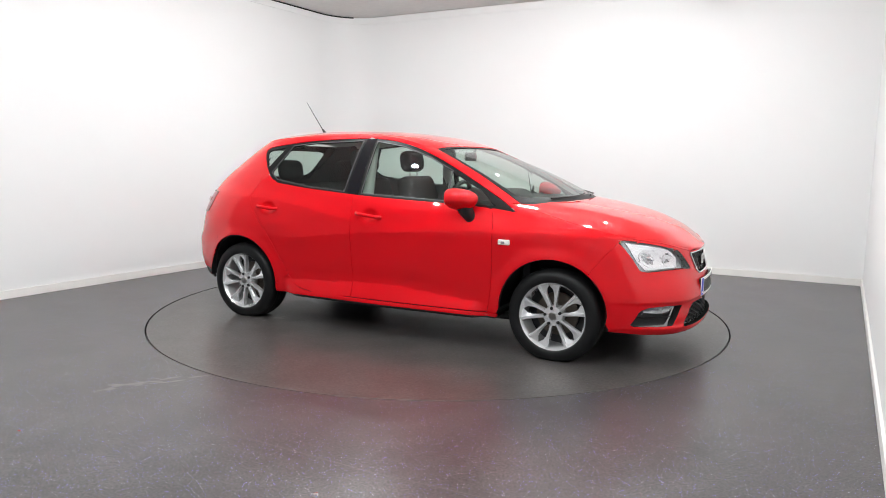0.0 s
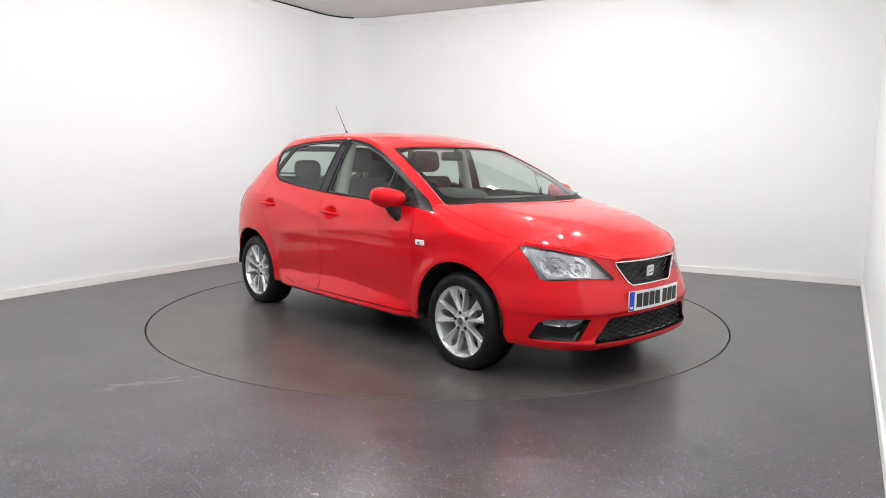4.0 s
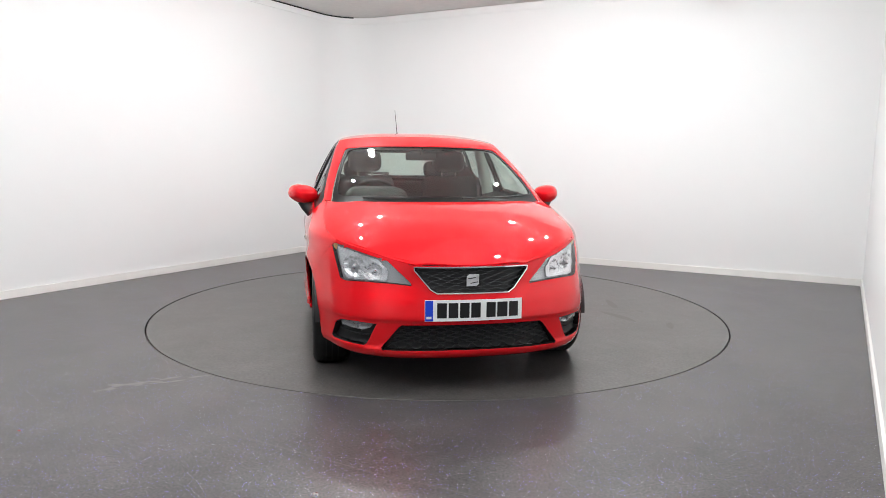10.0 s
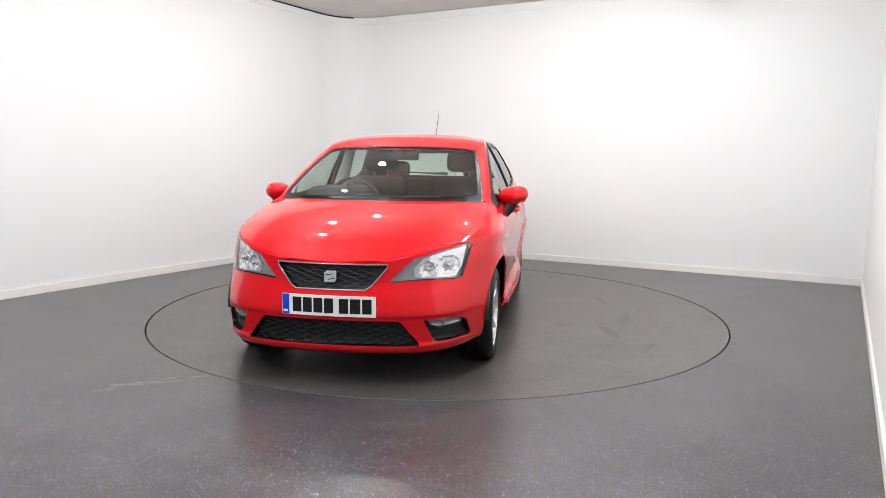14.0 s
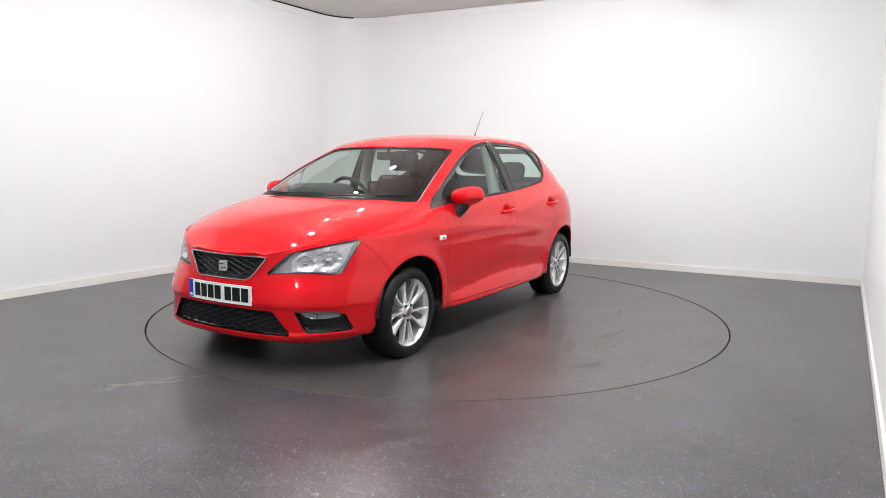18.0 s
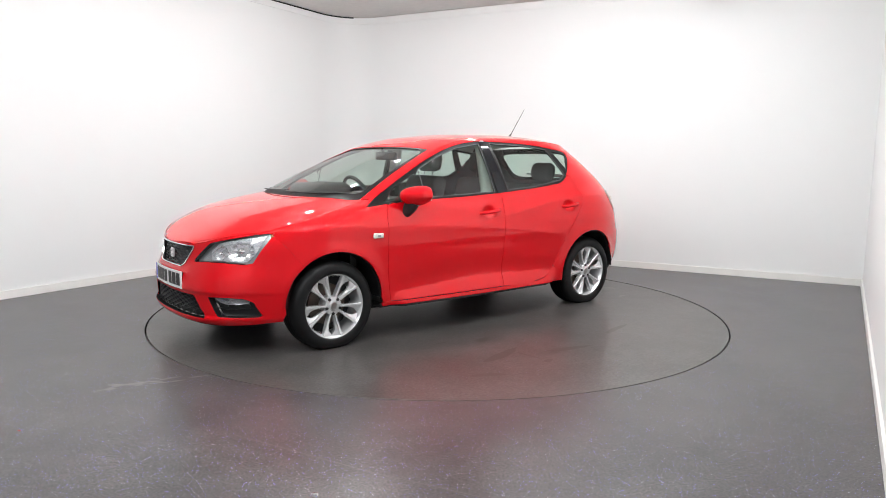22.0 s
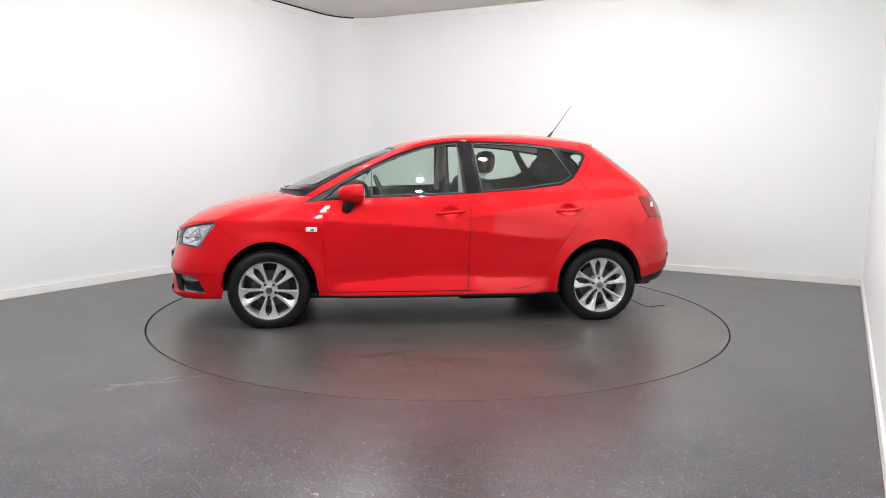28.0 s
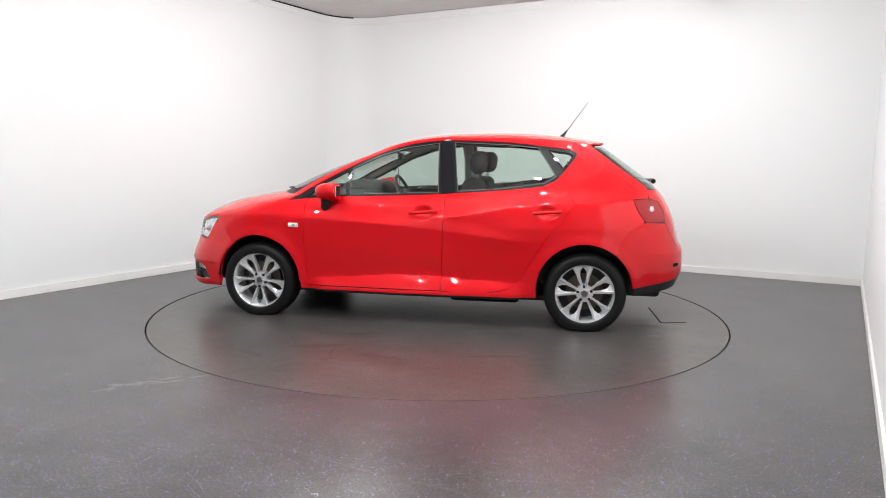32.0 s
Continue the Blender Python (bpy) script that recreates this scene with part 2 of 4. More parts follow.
wall("baseboard", inset(booth_line, 0.018), 0.016, 0.001, 0.072, SKIRT, "white painted skirting board along the booth wall")
wall("baseboard", inset([CORNER_R - Vector((0.02, 0.034)), END_R], 0.018), 0.016, 0.001, 0.072, SKIRT, "white painted skirting board along the booth wall")
wall("trim", inset(booth_line, 0.012), 0.011, 3.012, 3.022, WALL, "thin white bead below the top of the wall")
hull = [END_L, CORNER, CORNER_R, END_R]
mid = sum(hull, Vector((0, 0))) / 4
hull = [mid + (p - mid) * 1.06 for p in hull]
ob = part("ceiling", prism([tuple(p) for p in hull][::-1], HEIGHT + 0.006, HEIGHT + 0.1), CEIL)
tagged(ob, "grey textured ceiling boards above the booth", "ceiling", kind="structure")
wall("trim", inset([COVE[0] + (END_L - COVE[0]).normalized() * 1.4] + COVE[:9], 0.003), 0.01, HEIGHT - 0.012, HEIGHT + 0.005, DARK, "dark shadow gap between wall top and ceiling")

ob = part("trim", box(1.40, 2.62, HEIGHT - 0.02, 1.86, 2.70, HEIGHT + 0.004, 0.003, 1, pose(1.63, 2.66, 0, 0, 0, -28.1) @ pose(-1.63, -2.66, 0)), BROWN)
tagged(ob, "brown timber strip at the edge of the ceiling", "trim", kind="structure")

R_DISC, GAP, SHIFT = 2.24, 0.0145, 0.007
n = 160
ring = [(math.cos(2 * math.pi * i / n), math.sin(2 * math.pi * i / n)) for i in range(n)]
bm = bmesh.new()
inner = [bm.verts.new((x * (R_DISC + GAP), y * (R_DISC + GAP) + SHIFT, 0)) for x, y in ring]
outer = [bm.verts.new((x * 12, y * 12, 0)) for x, y in ring]
for i in range(n):
    j = (i + 1) % n
    bm.faces.new((inner[i], inner[j], outer[j], outer[i]))
tagged(part("floor", bm, FLOOR), "dark grey glittering safety vinyl floor", "floor", kind="structure")
bm = bmesh.new()
bm.faces.new([bm.verts.new((x * 2.3, y * 2.3, -0.049)) for x, y in ring])
pit = [[bm.verts.new((x * r, y * r + SHIFT, z)) for x, y in ring] for r, z in ((R_DISC + GAP, -0.0005), (R_DISC + GAP, -0.049))]
for i in range(n):
    j = (i + 1) % n
    bm.faces.new((pit[0][j], pit[0][i], pit[1][i], pit[1][j]))
tagged(part("floor", bm, DARK), "dark pit below the turntable", "floor", kind="structure")

turntable = tagged(new("turntable"), "round flush turntable with worn grey vinyl top", "turntable")
bm = bmesh.new()
top = [bm.verts.new((x * R_DISC, y * R_DISC, 0)) for x, y in ring]
low = [bm.verts.new((x * R_DISC, y * R_DISC, -0.03)) for x, y in ring]
bm.faces.new(top)
for i in range(n):
    j = (i + 1) % n
    bm.faces.new((top[j], top[i], low[i], low[j]))
part("deck", bm, DISC, turntable)
bm = bmesh.new()
rims = [[bm.verts.new((x * r, y * r, z)) for x, y in ring] for r, z in ((R_DISC - 0.006, 0.0003), (R_DISC - 0.005, 0.0012), (R_DISC - 0.001, 0.0012), (R_DISC + 0.0005, -0.001), (R_DISC + 0.0005, -0.02))]
for a, b in zip(rims, rims[1:]):
    for i in range(n):
        bm.faces.new((a[i], b[i], b[(i + 1) % n], a[(i + 1) % n]))
part("edge", bm, SEAM, turntable, "pale worn metal edge", smooth=40)


def patch(name, cx, cy, length, width, turn, material, parent, label="", z=0.0022, seed=0):
    """A thin irregular mark on the floor."""
    rnd = random.Random(seed)
    bm = bmesh.new()
    k = 32
    ph = [rnd.uniform(0, 6.3) for _ in range(3)]
    pts = []
    for i in range(k):
        a = 2 * math.pi * i / k
        r = 0.78 + 0.10 * math.sin(2 * a + ph[0]) + 0.07 * math.sin(3 * a + ph[1]) + 0.05 * math.sin(7 * a + ph[2])
        x, y = r * length / 2 * math.cos(a), r * width / 2 * math.sin(a)
        c, s = math.cos(radians(turn)), math.sin(radians(turn))
        pts.append(bm.verts.new((cx + c * x - s * y, cy + s * x + c * y, z)))
    bm.faces.new(pts)
    return part(name, bm, material, parent, label)


# ---- ceiling lamps ----
def turned(profile):
    """Turn (radius, height) points about the z axis."""
    bm = lathe(profile, 32)
    bmesh.ops.transform(bm, matrix=pose(0, 0, 0, 90, 0, 0), verts=bm.verts)
    return bm


def ceiling_lamp():
    lamp = tagged(new("ceiling_light"), "small round white ceiling spotlight with glowing diffuser", "ceiling light", "ceiling lights")
    part("housing", turned([(0.041, -0.226), (0.046, -0.230), (0.05, -0.226), (0.05, -0.15), (0.012, -0.14), (0.012, -0.02), (0.05, -0.015), (0.05, 0.0), (0.001, 0.0)]), METAL, lamp, smooth=40)
    part("diffuser", turned([(0.040, -0.226), (0.040, -0.240), (0.034, -0.256), (0.020, -0.265), (0.001, -0.268)]), TUBE, lamp, "glowing diffuser", smooth=40)
    return lamp


along = (END_L - CORNER).normalized()
across = (CORNER_R - CORNER).normalized()
turn = math.degrees(math.atan2(across.y, across.x))
spots = [(2.2, 1.9), (3.3, 2.0), (1.8, 3.7)] + [(4.3 + 1.0 * i, 2.5) for i in range(4)] + [(2.0 + 0.96 * i, 4.8) for i in range(7)] + [(7.7, 3.4), (8.4, 4.2)]
first = None
for a_, c_ in spots:
    p = CORNER + along * a_ + across * c_
    m = pose(p.x, p.y, HEIGHT, 0, 0, turn + 90)
    if first is None:
        first = ceiling_lamp()
        first.matrix_basis = m
    else:
        copy_thing(first, m)

# ---- marks on the floor ----
for k, (x, y, l, w, a, m_, what) in enumerate([
        (2.08, -1.274, 0.03, 0.022, 10, OIL, "small dark spot"),
        (-2.94, -0.51, 0.22, 0.012, 34, OIL, "thin dark scratch"), (1.62, -1.86, 0.30, 0.006, -20, SCUFF, "thin pale scratch"), (-1.868, -2.675, 0.018, 0.012, 0, PAINT, "tiny red fleck"),
        (-0.62, -2.855, 1.35, 0.010, -29, SEAM, "thin pale seam line"), (0.02, -3.185, 0.6, 0.008, -25, SEAM, "thin pale seam line"), (1.90, -1.955, 0.9, 0.008, -16, SEAM, "thin pale seam line"), (2.0, -1.97, 0.35, 0.005, -18, SCUFF, "thin pale scratch"), (2.2, -0.75, 0.05, 0.02, 20, OIL, "small dark spot")]):
    tagged(patch("floor_mark", x, y, l, w, a, m_, None, seed=k, z=0.0008 + 0.00006 * k), what + " on the vinyl floor", "floor mark", "floor marks")
bm = lathe([(0.0005, 0.008), (0.009, 0.006), (0.012, 0.0)], 16)
bmesh.ops.transform(bm, matrix=Matrix.Translation((-0.445, -3.242, 0)) @ pose(0, 0, 0, 90, 0, 0), verts=bm.verts)
rnd = random.Random(5)
for k in range(16):
    u = rnd.random()
    ob = patch("floor_mark", -1.74 + 0.39 * u + rnd.uniform(-0.02, 0.02), -2.09 + 0.23 * u + rnd.uniform(-0.05, 0.05), rnd.uniform(0.05, 0.14), rnd.uniform(0.018, 0.04), 24 + rnd.uniform(-16, 16), SCUFF, None, seed=60 + k, z=0.0006 + 0.00003 * k)
    tagged(ob, "small pale scuff on the vinyl floor", "floor mark", "floor marks")
tagged(part("floor_stud", bm, CHROME, smooth=40), "small shiny metal stud in the floor", "stud")
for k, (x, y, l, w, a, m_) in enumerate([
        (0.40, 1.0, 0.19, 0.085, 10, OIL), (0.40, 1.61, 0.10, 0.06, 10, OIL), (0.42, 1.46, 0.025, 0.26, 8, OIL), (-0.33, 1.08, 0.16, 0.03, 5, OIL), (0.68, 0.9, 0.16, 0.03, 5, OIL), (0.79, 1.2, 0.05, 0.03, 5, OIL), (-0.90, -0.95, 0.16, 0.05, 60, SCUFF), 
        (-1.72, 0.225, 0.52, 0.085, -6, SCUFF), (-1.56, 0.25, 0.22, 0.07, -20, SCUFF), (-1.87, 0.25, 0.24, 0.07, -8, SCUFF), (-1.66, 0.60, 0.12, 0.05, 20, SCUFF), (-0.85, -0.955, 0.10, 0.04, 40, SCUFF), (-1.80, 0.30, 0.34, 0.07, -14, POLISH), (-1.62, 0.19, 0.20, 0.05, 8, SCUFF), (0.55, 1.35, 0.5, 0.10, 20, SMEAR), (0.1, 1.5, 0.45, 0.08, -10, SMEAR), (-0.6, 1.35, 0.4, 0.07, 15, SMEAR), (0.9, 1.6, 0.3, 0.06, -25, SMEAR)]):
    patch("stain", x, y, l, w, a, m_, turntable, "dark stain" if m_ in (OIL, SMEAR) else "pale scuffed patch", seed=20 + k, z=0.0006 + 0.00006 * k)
# a flush hatch in the deck, seen by the dark gap along two of its sides
for x0, y0, x1, y1 in ((-1.733, -0.374, -1.763, 0.177), (-1.763, 0.177, -1.951, 0.117)):
    d = Vector((x1 - x0, y1 - y0))
    part("hatch_gap", box(0, -0.006, 0.0003, d.length, 0.006, 0.0022, 0, 1, pose(x0, y0, 0, 0, 0, math.degrees(math.atan2(d.y, d.x)))), DARK, turntable, "dark gap of a flush hatch")

# ---- the car: body skin ----
# x forward, y to the car's left, z up; the origin lies on the ground midway between the axles.
AXLE = 1.2345
NOSE = easing([(0.16, 1.945), (0.178, 1.985), (0.205, 2.036), (0.235, 2.046), (0.26, 2.030), (0.33, 2.030), (0.375, 2.034), (0.40, 2.045), (0.47, 2.030), (0.58, 1.998), (0.70, 1.99), (0.76, 1.985), (0.80, 1.93), (0.834, 1.82), (0.897, 1.54), (0.95, 1.25), (1.016, 1.118), (1.121, 0.885), (1.215, 0.637), (1.30, 0.388), (1.4, 0.12)])
BOW_F = easing([(0.16, 0.14), (0.3, 0.135), (0.45, 0.16), (0.58, 0.22), (0.70, 0.29), (0.76, 0.33), (0.82, 0.30), (0.95, 0.18), (1.016, 0.15), (1.121, 0.12), (1.215, 0.09), (1.30, 0.06), (1.4, 0.04)])
BOW_R = easing([(0.16, 0.09), (0.9, 0.09), (1.3, 0.06), (1.4, 0.05)])
TAIL = easing([(0.16, -1.84), (0.24, -1.90), (0.32, -1.955), (0.45, -1.99), (0.56, -1.985), (0.64, -1.95), (0.8, -1.905), (0.95, -1.835), (1.05, -1.75), (1.16, -1.61), (1.345, -1.35), (1.4, -1.27)])
FLANK = easing([(0.16, 0.79), (0.2, 0.805), (0.26, 0.825), (0.34, 0.832), (0.5, 0.844), (0.60, 0.853), (0.67, 0.859), (0.73, 0.859), (0.79, 0.852), (0.86, 0.836), (0.95, 0.802), (0.985, 0.785), (1.15, 0.712), (1.31, 0.627), (1.36, 0.59), (1.4, 0.54)])
NF, MF, NR, MR = 5.5, 5.0, 5.6, 5.4
# the shared outline, by arc length: front centre, side, rear centre
_a = np.linspace(0, 1, 4001)
_th = _a * math.pi / 2
_fx, _fy = np.cos(_th) ** (2 / NF), np.sin(_th) ** (2 / MF)
_rx, _ry = -np.cos(_th[::-1]) ** (2 / NR), np.sin(_th[::-1]) ** (2 / MR)
XI, ETA = np.concatenate([_fx, _rx[1:]]), np.concatenate([_fy, _ry[1:]])
SIG = np.concatenate([[0], np.cumsum(np.hypot(np.diff(XI) * 2.03, np.diff(ETA) * 0.85))])
S_MAX = SIG[-1]

ridge_rear = easing([(-1.75, 0.94), (-1.48, 0.94), (-1.1, 0.923), (-0.926, 0.912), (-0.687, 0.884), (-0.28, 0.81), (0.1, 0.765)])
ridge_front = easing([(-1.05, 0.60), (-0.75, 0.64), (-0.47, 0.682), (-0.18, 0.711), (0.15, 0.736), (0.48, 0.764), (0.976, 0.78), (1.35, 0.79), (1.5, 0.785)])
ridge_low = easing([(-0.9, 0.335), (-0.745, 0.341), (-0.43, 0.352), (-0.18, 0.369), (0.025, 0.375), (0.23, 0.364), (0.48, 0.344), (0.80, 0.322), (0.9, 0.312)])


def step(x, a, b):
    t = np.clip((x - a) / (b - a), 0, 1)
    return t * t * (3 - 2 * t)


def relief(x, z):
    """The body's creases and wheel-arch lips, in metres outwards."""
    out = np.zeros_like(x)
    for line, fade, size in ((ridge_rear, step(x, 0.35, -0.45) * step(x, -1.72, -1.5), 0.0055), (ridge_front, step(x, -1.0, -0.5) * step(x, 1.55, 1.25), 0.005)):
        d = z - line(x)
        out += fade * size * (np.exp(-np.sqrt(d * d + 0.00002) / 0.030) - 0.9 * np.exp(-((d - 0.075) / 0.05) ** 2) - 0.6 * np.exp(-((d + 0.10) / 0.07) ** 2))
    d = ridge_low(x) - z
    fade = step(x, 0.85, 0.70) * step(x, -0.86, -0.70)
    out += fade * 0.40 * (d + np.sqrt(d * d + 0.000006)) / 2 - fade * 0.006 * np.exp(-((d + 0.05) / 0.06) ** 2)
    out += 0.018 * np.exp(-((x + 1.35) / 0.3) ** 2) * step(z, 0.1, 0.3) * step(z, 1.1, 0.85)
    for xh, zh in ((-0.065, 0.838), (-0.96, 0.856)):
        q = ((x - xh) / 0.055) ** 2 + ((z - zh) / 0.037) ** 2
        out += -0.028 * np.exp(-q ** 1.5)
    for xc in (AXLE, -AXLE):
        r = np.hypot(x - xc, z - 0.28)
        out += np.where(z > 0.1, 0.014 * np.exp(-((r - 0.35) / 0.055) ** 2), 0)
    return out


def plan_x(xi, eta, z):
    """Where the outline lies along the car: bowed nose and tail."""
    return np.where(xi > 0, NOSE(z) * xi - BOW_F(z) * eta ** 2 * step(xi, 0.55, 1.0), -TAIL(z) * xi + BOW_R(z) * eta ** 2 * step(-xi, 0.55, 1.0))


def skin(s, z, off=0.0):
    """The body at arc length s (negative: right half) and height z."""
    s, z = np.asarray(s, float), np.asarray(z, float)
    a = np.abs(s)
    xi, eta = np.interp(a, SIG, XI), np.interp(a, SIG, ETA)
    x = plan_x(xi, eta, z)
    y = FLANK(z) * eta
    y = y + relief(x, z) * step(eta, 0.55, 0.9)
    return np.stack([x, np.sign(s + 1e-12) * y, z], -1)


def s_of_x(x, z):
    """The arc length at which the outline at height z passes x."""
    x, z = np.broadcast_arrays(np.asarray(x, float), np.asarray(z, float))
    lo, hi = np.zeros_like(x), np.full_like(x, S_MAX)
    for _ in range(36):
        mid = (lo + hi) / 2
        ahead = plan_x(np.interp(mid, SIG, XI), np.interp(mid, SIG, ETA), z) > x
        lo, hi = np.where(ahead, mid, lo), np.where(ahead, hi, mid)
    return (lo + hi) / 2


def s_of_y(y, z, rear=False):
    e = np.clip(np.abs(np.asarray(y, float)) / FLANK(z), 0, 0.99999)
    if rear:
        return np.interp(-e, -ETA[4000:], SIG[4000:])
    return np.interp(e, ETA[:4001], SIG[:4001]) * np.sign(np.asarray(y, float) + 1e-12)


def side(points, n=8, straight=False):
    """(x, z) points of the flank as (s, z)."""
    p = np.array(points, float) if straight else spline(points, n)
    if straight:
        p = dense(p)
    return np.stack([s_of_x(p[:, 0], p[:, 1]), p[:, 1]], 1)


def front(points, n=8, straight=False, rear=False):
    """(y, z) points of the nose or tail as (s, z)."""
    p = dense(np.array(points, float)) if straight else spline(points, n)
    return np.stack([s_of_y(p[:, 0], p[:, 1], rear), p[:, 1]], 1)


def dense(p, gap=0.02):
    out = [p[0]]
    for a, b in zip(p, p[1:]):
        k = max(1, int(np.linalg.norm(b - a) / gap))
        out += [a + (b - a) * (i + 1) / k for i in range(k)]
    return np.array(out)


def inside(p, poly):
    """Even-odd test of points against a closed outline."""
    x, y = p[:, 0], p[:, 1]
    hit = np.zeros(len(p), bool)
    for (x0, y0), (x1, y1) in zip(poly, np.roll(poly, -1, 0)):
        if y0 == y1:
            continue
        c = (y0 > y) != (y1 > y)
        hit ^= c & (x < (x1 - x0) * (y - y0) / (y1 - y0) + x0)
    return hit


def nearest(p, poly):
    best, at = np.full(len(p), 1e9), p.copy()
    for a, b in zip(poly, np.roll(poly, -1, 0)):
        d = b - a
        q = d @ d
        if q < 1e-14:
            continue
        t = np.clip(((p - a) @ d) / q, 0, 1)
        f = a + t[:, None] * d
        w = ((p - f) ** 2).sum(1)
        m = w < best
        best[m], at[m] = w[m], f[m]
    return np.sqrt(best), at


def sheet(name, surface, outline, material, parent, label="", holes=(), cell=0.02, shrink=0.003, fold=0.016, off=0.0, mirror=False):
    """A panel of a surface(u, v) inside an outline, clear of its holes, its rim folded inwards. mirror: for the other side of the car."""
    polys = [np.asarray(outline, float)] + [np.asarray(h, float) for h in holes]
    lo, hi = polys[0].min(0) - cell, polys[0].max(0) + cell
    nu, nv = int((hi[0] - lo[0]) / cell) + 2, int((hi[1] - lo[1]) / cell) + 2
    gu, gv = np.meshgrid(lo[0] + np.arange(nu) * cell, lo[1] + np.arange(nv) * cell, indexing="ij")
    p = np.stack([gu.ravel(), gv.ravel()], 1)
    dist, at = np.full(len(p), 1e9), p.copy()
    for poly in polys:
        w, f = nearest(p, poly)
        m = w < dist
        dist[m], at[m] = w[m], f[m]
    snap = dist < cell * 0.52
    q = np.where(snap[:, None], at, p)
    i, j = np.meshgrid(np.arange(nu - 1), np.arange(nv - 1), indexing="ij")
    a = (i * nv + j).ravel()
    b, c, d = a + nv, a + nv + 1, a + 1
    alt = snap[b] & snap[d] & ~(snap[a] & snap[c])
    t1 = np.where(alt[:, None], np.stack([a, b, d], 1), np.stack([a, b, c], 1))
    t2 = np.where(alt[:, None], np.stack([b, c, d], 1), np.stack([a, c, d], 1))
    tri = np.concatenate([t1, t2])
    mid = q[tri].mean(1)
    keep = inside(mid, polys[0])
    for h in polys[1:]:
        keep &= ~inside(mid, h)
    e1, e2 = q[tri[:, 1]] - q[tri[:, 0]], q[tri[:, 2]] - q[tri[:, 0]]
    keep &= np.abs(e1[:, 0] * e2[:, 1] - e1[:, 1] * e2[:, 0]) > 1e-9
    tri = tri[keep]
    used, inv = np.unique(tri, return_inverse=True)
    tri, q = inv.reshape(-1, 3), q[used]
    h = 1e-4
    pos = surface(q[:, 0], q[:, 1])
    du = surface(q[:, 0] + h, q[:, 1]) - surface(q[:, 0] - h, q[:, 1])
    dv = surface(q[:, 0], q[:, 1] + h) - surface(q[:, 0], q[:, 1] - h)
    nrm = np.cross(du, dv)
    nrm /= np.linalg.norm(nrm, axis=1)[:, None] + 1e-12
    # orient away from the car's middle
    mid3 = pos - np.array([0, 0, 0.62])
    if (nrm * mid3).sum() < 0:
        nrm = -nrm
    face_n = np.cross(pos[tri[:, 1]] - pos[tri[:, 0]], pos[tri[:, 2]] - pos[tri[:, 0]])
    flip = (face_n * nrm[tri[:, 0]]).sum(1) < 0
    tri[flip] = tri[flip][:, ::-1]
    pos = pos + nrm * off
    # rim
    edges = np.concatenate([tri[:, [0, 1]], tri[:, [1, 2]], tri[:, [2, 0]]])
    key = np.sort(edges, 1) @ np.array([len(pos) + 1, 1])
    uniq, idx, cnt = np.unique(key, return_index=True, return_counts=True)
    rim = edges[idx[cnt == 1]]
    verts, normals, faces = [pos], [nrm], [tuple(t) for t in tri]
    if shrink or fold:
        push = np.zeros_like(pos)
        tang = pos[rim[:, 1]] - pos[rim[:, 0]]
        side_n = np.cross(nrm[rim[:, 0]], tang)
        side_n /= np.linalg.norm(side_n, axis=1)[:, None] + 1e-12
        np.add.at(push, rim[:, 0], side_n)
        np.add.at(push, rim[:, 1], side_n)
        ln = np.linalg.norm(push, axis=1)
        m = ln > 1e-6
        push[m] /= ln[m][:, None]
        pos = pos + push * shrink
        verts[0] = pos
        if fold:
            k = len(pos)
            ids = np.unique(rim)
            where = {v: n_ for n_, v in enumerate(ids)}
            m_ = len(ids)
            soft = nrm[ids] * 0.5 - push[ids]
            soft /= np.linalg.norm(soft, axis=1)[:, None]
            verts += [pos[ids] - push[ids] * 0.0012 - nrm[ids] * 0.0015, pos[ids] - push[ids] * 0.0012 - nrm[ids] * fold]
            normals += [soft, -push[ids]]
            for u, v in rim:
                iu, iv = where[u], where[v]
                faces.append((v, u, k + iu, k + iv))
                faces.append((k + iv, k + iu, k + m_ + iu, k + m_ + iv))
    verts, normals = np.concatenate(verts), np.concatenate(normals)
    if mirror:
        verts, normals = verts * (1, -1, 1), normals * (1, -1, 1)
        faces = [f[::-1] for f in faces]
    return mesh_object(name, verts, faces, material, parent, label, normals)


def both(name, *args, labels=("", ""), **kw):
    """The same panel on the left and on the right."""
    l = sheet(name, *args, label=labels[0], **kw)
    r = sheet(name, *args, label=labels[1], mirror=True, **kw)
    return l, r


car = tagged(new("car"), "glossy red five-door hatchback parked on the turntable", "car")

# feature lines of the flank, (x, z)
BELT = [(1.0, 0.90), (0.82, 0.926), (0.54, 0.943), (0.126, 0.958), (-0.2, 0.974), (-0.64, 1.008), (-0.93, 1.04)]
DLO_REAR = [(-0.93, 1.04), (-1.0, 1.075), (-1.075, 1.15), (-1.15, 1.25), (-1.155, 1.283), (-1.12, 1.30)]
DLO_TOP = [(-1.12, 1.30), (-0.915, 1.327), (-0.67, 1.352), (-0.31, 1.366), (-0.1, 1.36), (0.112, 1.325), (0.322, 1.256), (0.531, 1.160), (0.739, 1.05), (1.0, 0.90)]
DLO = np.concatenate([side(BELT), side(DLO_REAR)[1:], side(DLO_TOP)[1:-1]])


def arc(xc, r, a0, a1, n=24, zc=0.30):
    return [(xc + r * math.cos(radians(a0 + (a1 - a0) * i / n)), zc + r * math.sin(radians(a0 + (a1 - a0) * i / n))) for i in range(n + 1)]


def join(*runs):
    return np.concatenate([np.asarray(r, float) for r in runs])


